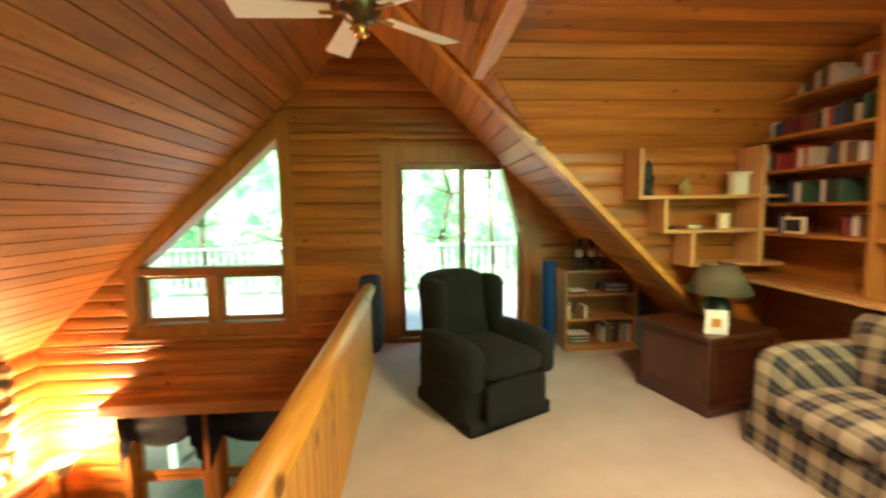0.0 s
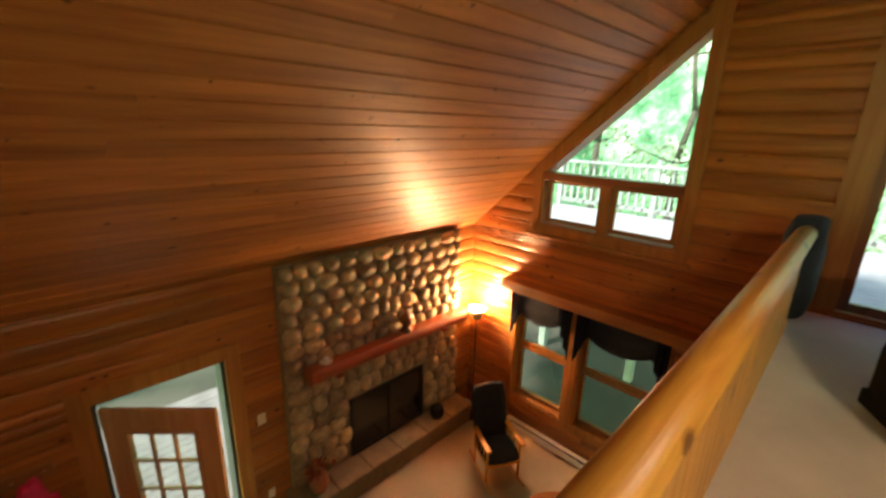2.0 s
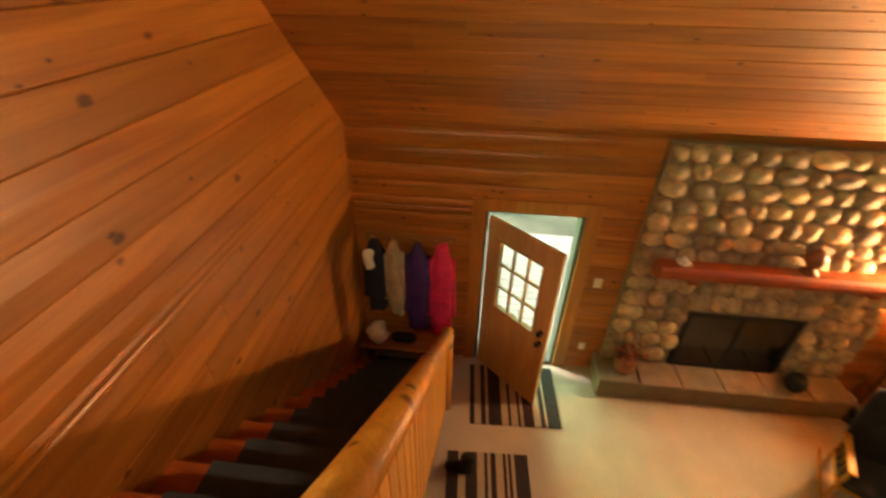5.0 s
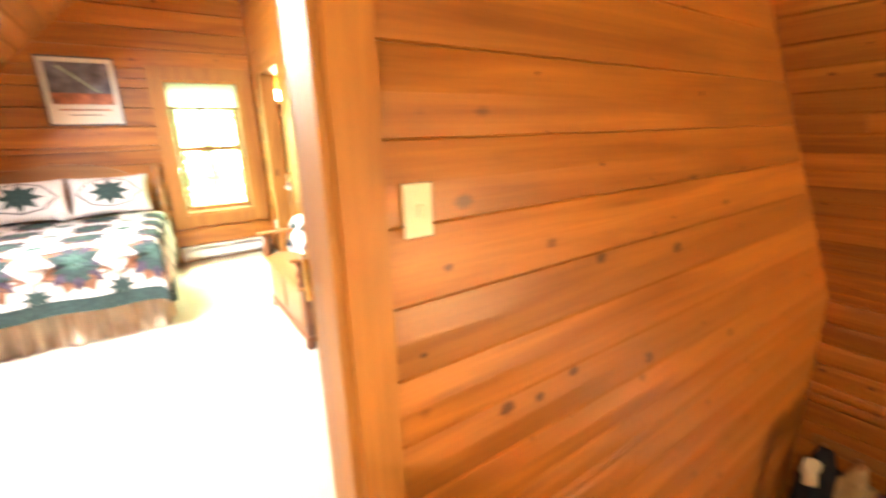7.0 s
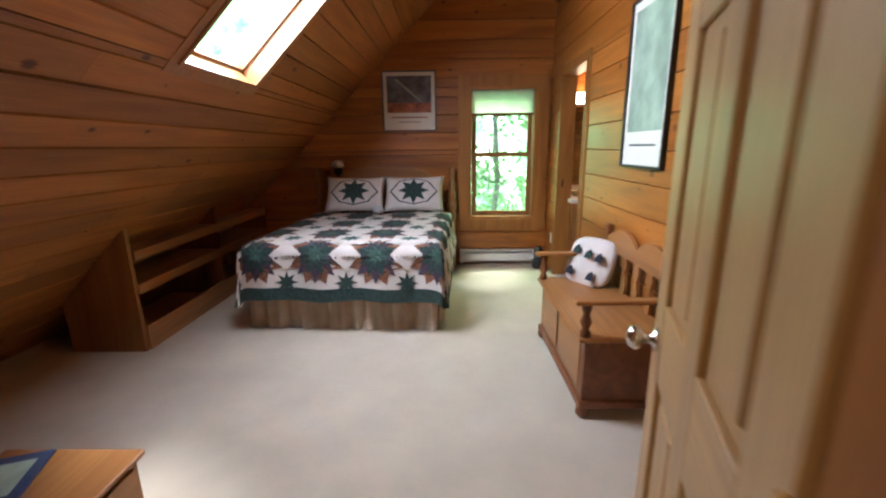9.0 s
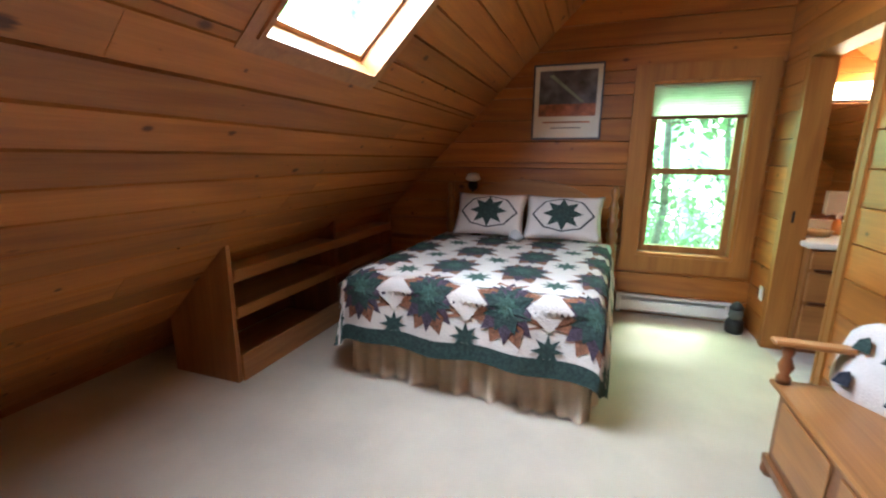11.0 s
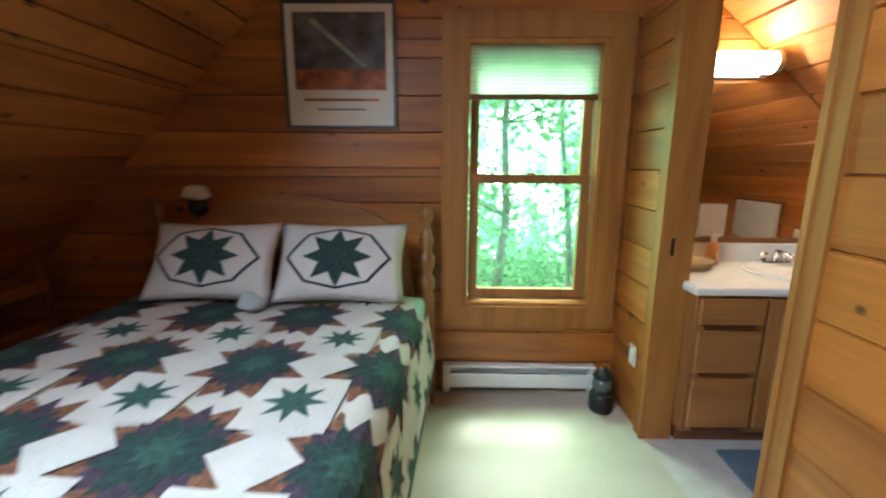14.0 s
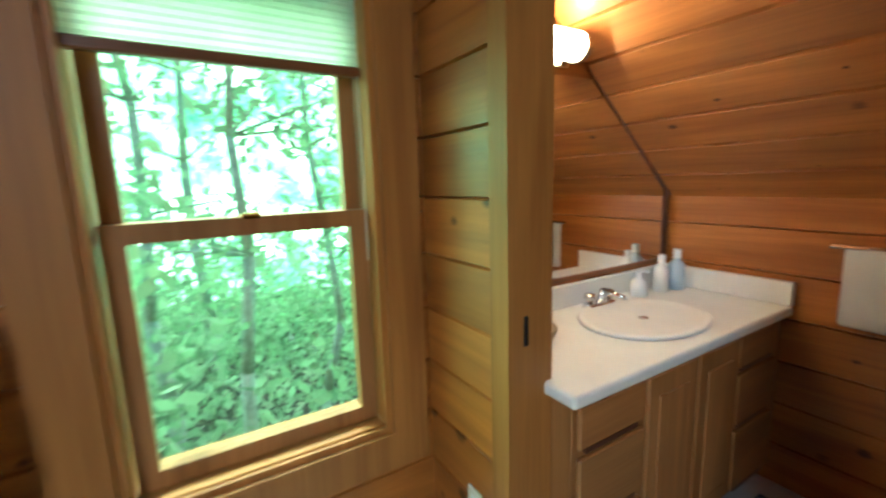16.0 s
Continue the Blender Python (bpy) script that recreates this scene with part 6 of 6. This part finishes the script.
# green lamp added outdoors, above the line of sight, to boost the window's skylight
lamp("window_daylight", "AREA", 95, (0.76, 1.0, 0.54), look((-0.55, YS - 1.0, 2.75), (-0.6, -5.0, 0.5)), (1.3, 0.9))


def bottle(x, y, h, r, m, label, pump=False):
    b2 = thing("bottle", label, "bottle", (x, y, 0.806), group="toiletries on the counter")
    part("body", lathe([(r, 0), (r, h * 0.62), (r * 0.5, h * 0.72), (r * 0.45, h * 0.78)], seg=14), m, b2, smooth=True)
    part("cap", lathe([(r * 0.5, h * 0.78), (r * 0.5, h), (r * 0.3, h)], seg=10), WHITE, b2)
    if pump:
        part("nozzle", box(-0.006, 0.006, 0, 0.05, h, h + 0.012, 0.003), WHITE, b2)


bottle(-1.55, YS + 0.10, 0.15, 0.03, mat("orange_soap", (0.65, 0.28, 0.08), 0.25, bump=0), "orange pump soap bottle on the counter", True)
bottle(-2.15, YS + 0.10, 0.11, 0.035, WHITE, "white squat lotion bottle on the counter", True)
bottle(-2.30, YS + 0.11, 0.17, 0.034, COUNTER, "tall cream lotion bottle on the counter")
bottle(-2.39, YS + 0.13, 0.19, 0.036, mat("pale_blue_bottle", (0.5, 0.58, 0.65), 0.3, bump=0), "pale blue shampoo bottle on the counter")
so = thing("soap_basket", "shallow wicker basket on the counter", "basket", (-1.40, YS + 0.20, 0.806))
part("basket", lathe([(0.07, 0), (0.09, 0.04), (0.085, 0.045), (0.06, 0.01)], seg=18), TAN, so, smooth=True)
nt_ = thing("notice_card", "white card standing against the mirror", "card", (-1.56, YS + 0.045, 0.946), 0)
part("sheet", box(-0.07, 0.07, 0, 0.003, 0, 0.17), PAPER, nt_)
tw = thing("towel", "white terry towel hanging on the knee wall", "towel", (-2.462, -4.98, 0.775))
bm = box(0, 0.03, -0.02, 0.42, 0, 0.285, 0.01)
bmesh.ops.subdivide_edges(bm, edges=bm.edges[:], cuts=3, use_grid_fill=True)
for v_ in bm.verts:
    v_.co.x += 0.012 * math.sin(v_.co.y * 30)
part("cloth", bm, TOWEL, tw, smooth=True)
part("bar", rod((0.012, -0.06, 0.29), (0.012, 0.46, 0.29), 0.01, seg=10), CHROME, tw)
rg = thing("bath_rug", "grey-blue bath rug on the vinyl floor", "rug", (-1.95, -5.10, 0))
part("pile", pad(-0.4, 0.55, -0.05, 0.5, 0.002, 0.028, 0.012, 0.003), GREYRUG, rg, smooth=True)

# ---- outside ----
def backdrop(name, pts, z0, z1, strength, seed, warm):
    bm = bmesh.new()
    lo = [bm.verts.new((x, y, z0)) for x, y in pts]
    hi = [bm.verts.new((x, y, z1)) for x, y in pts]
    for i in range(len(pts) - 1):
        bm.faces.new((lo[i], lo[i + 1], hi[i + 1], hi[i]))
    m = bpy.data.materials.new(name)
    m.use_nodes = True
    nt = m.node_tree
    nt.nodes.remove(nt.nodes["Principled BSDF"])
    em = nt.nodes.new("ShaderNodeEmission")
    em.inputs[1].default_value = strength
    tc = nt.nodes.new("ShaderNodeTexCoord")
    ad = nt.nodes.new("ShaderNodeVectorMath")
    ad.inputs[1].default_value = (seed, seed, seed)
    nt.links.new(tc.outputs["Object"], ad.inputs[0])
    n1 = nt.nodes.new("ShaderNodeTexNoise")
    n1.inputs["Scale"].default_value, n1.inputs["Detail"].default_value, n1.inputs["Roughness"].default_value = 0.55, 9, 0.72
    nt.links.new(ad.outputs[0], n1.inputs["Vector"])
    # sunlit and shaded foliage is painted by this ramp and emitted as glow
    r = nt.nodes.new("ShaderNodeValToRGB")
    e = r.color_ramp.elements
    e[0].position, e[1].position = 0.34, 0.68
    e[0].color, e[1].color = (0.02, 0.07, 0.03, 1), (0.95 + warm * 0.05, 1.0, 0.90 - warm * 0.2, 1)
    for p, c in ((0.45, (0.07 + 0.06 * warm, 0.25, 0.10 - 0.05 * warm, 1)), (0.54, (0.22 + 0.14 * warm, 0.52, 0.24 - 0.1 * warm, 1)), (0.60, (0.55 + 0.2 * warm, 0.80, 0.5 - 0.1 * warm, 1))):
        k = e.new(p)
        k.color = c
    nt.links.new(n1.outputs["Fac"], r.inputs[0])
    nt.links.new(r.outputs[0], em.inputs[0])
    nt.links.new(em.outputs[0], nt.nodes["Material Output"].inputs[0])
    return structure(name, bm, m, "glowing woodland backdrop with sun and shade painted in", "backdrop")


arc = lambda r, a0, a1, k, cy: [(r * math.cos(radians(a0 + (a1 - a0) * i / k)), cy + r * math.sin(radians(a0 + (a1 - a0) * i / k))) for i in range(k + 1)]
# both sheets glow, so they also light the rooms through the windows
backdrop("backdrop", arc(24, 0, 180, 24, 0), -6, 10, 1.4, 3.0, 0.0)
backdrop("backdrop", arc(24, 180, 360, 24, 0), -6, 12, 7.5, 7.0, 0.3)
bm = bmesh.new()
vs = [bm.verts.new((x, y, LOW - 0.5)) for x, y in ((-900, -900), (900, -900), (900, 900), (-900, 900))]
bm.faces.new(vs)
structure("ground", bm, GROUNDM, "shaded forest floor", "ground")

# porch at the front door
PORCHB = mat("porch_boards", (0.16, 0.15, 0.14), 0.8, vary=0.2, scale=4, bump=0.2)
porch = structure("porch_deck", box(-7.0, XW - 0.21, -1.2, 4.2, LOW - 0.3, LOW - 0.10), PORCHB, "grey weathered porch deck", "deck")
x = -7.0
while x < XW - 0.35:
    part("deck_board", box(x, x + 0.135, -1.2, 4.2, LOW - 0.10, LOW - 0.07, 0.004), PORCHB, porch)
    x += 0.14

# balcony
deck = structure("balcony_deck", box(-4.6, 3.2, YN + 0.22, 7.95, -0.25, -0.12), GREYB, "grey weathered balcony deck", "deck")
y = YN + 0.22
while y < 7.9:
    part("deck_board", box(-4.6, 3.2, y, y + 0.135, -0.12, -0.09, 0.004), GREYB, deck)
    y += 0.14
for x0, x1 in ((-4.6, 3.2),):
    br = thing("balcony_railing", "pale grey wooden balcony railing", "railing", (0, 7.9, -0.09))
    part("top_rail", box(x0, x1, -0.07, 0.07, 0.86, 0.90, 0.006), GREYB, br)
    part("bottom_rail", box(x0, x1, -0.02, 0.02, 0.08, 0.16, 0.004), GREYB, br)
    x = x0
    i = 0
    while x < x1:
        if i % 13 == 0:
            part("post", box(x, x + 0.09, -0.045, 0.045, 0, 1.0, 0.006), GREYB, br)
        else:
            part("baluster", box(x, x + 0.04, -0.02, 0.02, 0.1, 0.88), GREYB, br)
        x += 0.14
        i += 1
    for i_ in range(5):
        part("support", box(x0 + 1.9 * i_, x0 + 1.9 * i_ + 0.14, -0.2, -0.06, LOW - 0.41, -0.16), GREYB, br)


def tree(loc, h, r, crown_r, seed, bark):
    rng = random.Random(seed)
    t = thing("tree", "tall slender broadleaf tree in summer leaf", "tree", loc, group="trees round the house")
    bm = bmesh.new()
    p = Vector((0, 0, -0.3))
    k = 7
    tips = []
    for i in range(k):
        q_ = Vector((rng.uniform(-0.15, 0.15), rng.uniform(-0.15, 0.15), h * (i + 1) / k))
        rod(p, q_, r * (1 - i / k * 0.8), r * (1 - (i + 1) / k * 0.8), bm, 8)
        if i > 1:
            for _ in range(3):
                a = rng.uniform(0, 6.28)
                tip = q_ + Vector((math.cos(a), math.sin(a), rng.uniform(0.1, 0.5))) * crown_r * rng.uniform(0.5, 1.0)
                rod(q_, tip, r * 0.22, r * 0.05, bm, 5)
                tips.append((q_, tip))
        p = q_
    part("trunk", bm, bark, t, smooth=True)
    verts, faces = [], []
    for a, b in tips:
        for _ in range(70):
            c = a.lerp(b, rng.uniform(0.35, 1.1)) + Vector([rng.gauss(0, 0.28) for _ in range(3)])
            s = rng.uniform(0.05, 0.11)
            d1 = Vector([rng.gauss(0, 1) for _ in range(3)]).normalized() * s
            d2 = Vector((rng.gauss(0, 1), rng.gauss(0, 1), rng.gauss(0, 0.4))).normalized().cross(d1.normalized()) * s * 0.6
            b0 = len(verts)
            verts += [c - d1, c + d2, c + d1, c - d2]
            faces.append((b0, b0 + 1, b0 + 2, b0 + 3))
    me = bpy.data.meshes.new("crown")
    me.from_pydata(verts, [], faces)
    me.materials.append(LEAF)
    ob = new("crown", me)
    ob.parent = t
    return t


G0 = LOW - 0.5
for i, (x, y, h, r, c, b) in enumerate(((-0.9, -9.5, 9, 0.10, 1.5, PALEBARK), (0.1, -11.2, 10, 0.12, 1.8, PALEBARK), (-2.1, -10.6, 9, 0.09, 1.7, PALEBARK), (-5.2, -12, 11, 0.12, 2.0, BARK),
                                       (-3.4, -13, 11, 0.14, 2.2, PALEBARK), (-0.6, -14.5, 12, 0.15, 2.4, PALEBARK), (-3.6, 12, 9, 0.13, 2.2, BARK), (-1.2, 13.5, 10, 0.14, 2.4, PALEBARK),
                                       (0.9, 12, 9, 0.12, 2.1, BARK), (2.6, 14, 10, 0.14, 2.4, BARK), (-6.2, 13, 10, 0.14, 2.4, BARK), (-7.5, 2.5, 8, 0.12, 2.0, BARK), (-8.5, 0.2, 9, 0.12, 2.0, PALEBARK))):
    tree((x, y, G0), h, r, c, 20 + i, b)



def undergrowth(name, x0, x1, y0, y1, count, seed):
    """Low saplings and ferns between the trees."""
    rng = random.Random(seed)
    verts, faces = [], []
    for _ in range(count):
        cx, cy = rng.uniform(x0, x1), rng.uniform(y0, y1)
        hh = rng.uniform(0.8, 4.2)
        for _ in range(26):
            c = Vector((cx + rng.gauss(0, 0.4), cy + rng.gauss(0, 0.4), G0 + hh * rng.uniform(0.1, 1.1)))
            s = rng.uniform(0.05, 0.13)
            d1 = Vector([rng.gauss(0, 1) for _ in range(3)]).normalized() * s
            d2 = Vector((rng.gauss(0, 1), rng.gauss(0, 1), rng.gauss(0, 0.4))).normalized().cross(d1.normalized()) * s * 0.6
            b0 = len(verts)
            verts += [c - d1, c + d2, c + d1, c - d2]
            faces.append((b0, b0 + 1, b0 + 2, b0 + 3))
    me = bpy.data.meshes.new(name)
    me.from_pydata(verts, [], faces)
    me.materials.append(LEAF)
    tagged(new(name, me), "leafy green undergrowth between the trees", "undergrowth", kind="stuff")


undergrowth("undergrowth", -6, 6, -20, -8.0, 1000, 5)
undergrowth("undergrowth", -10, 8, 9.5, 20, 420, 6)
lay_boards()
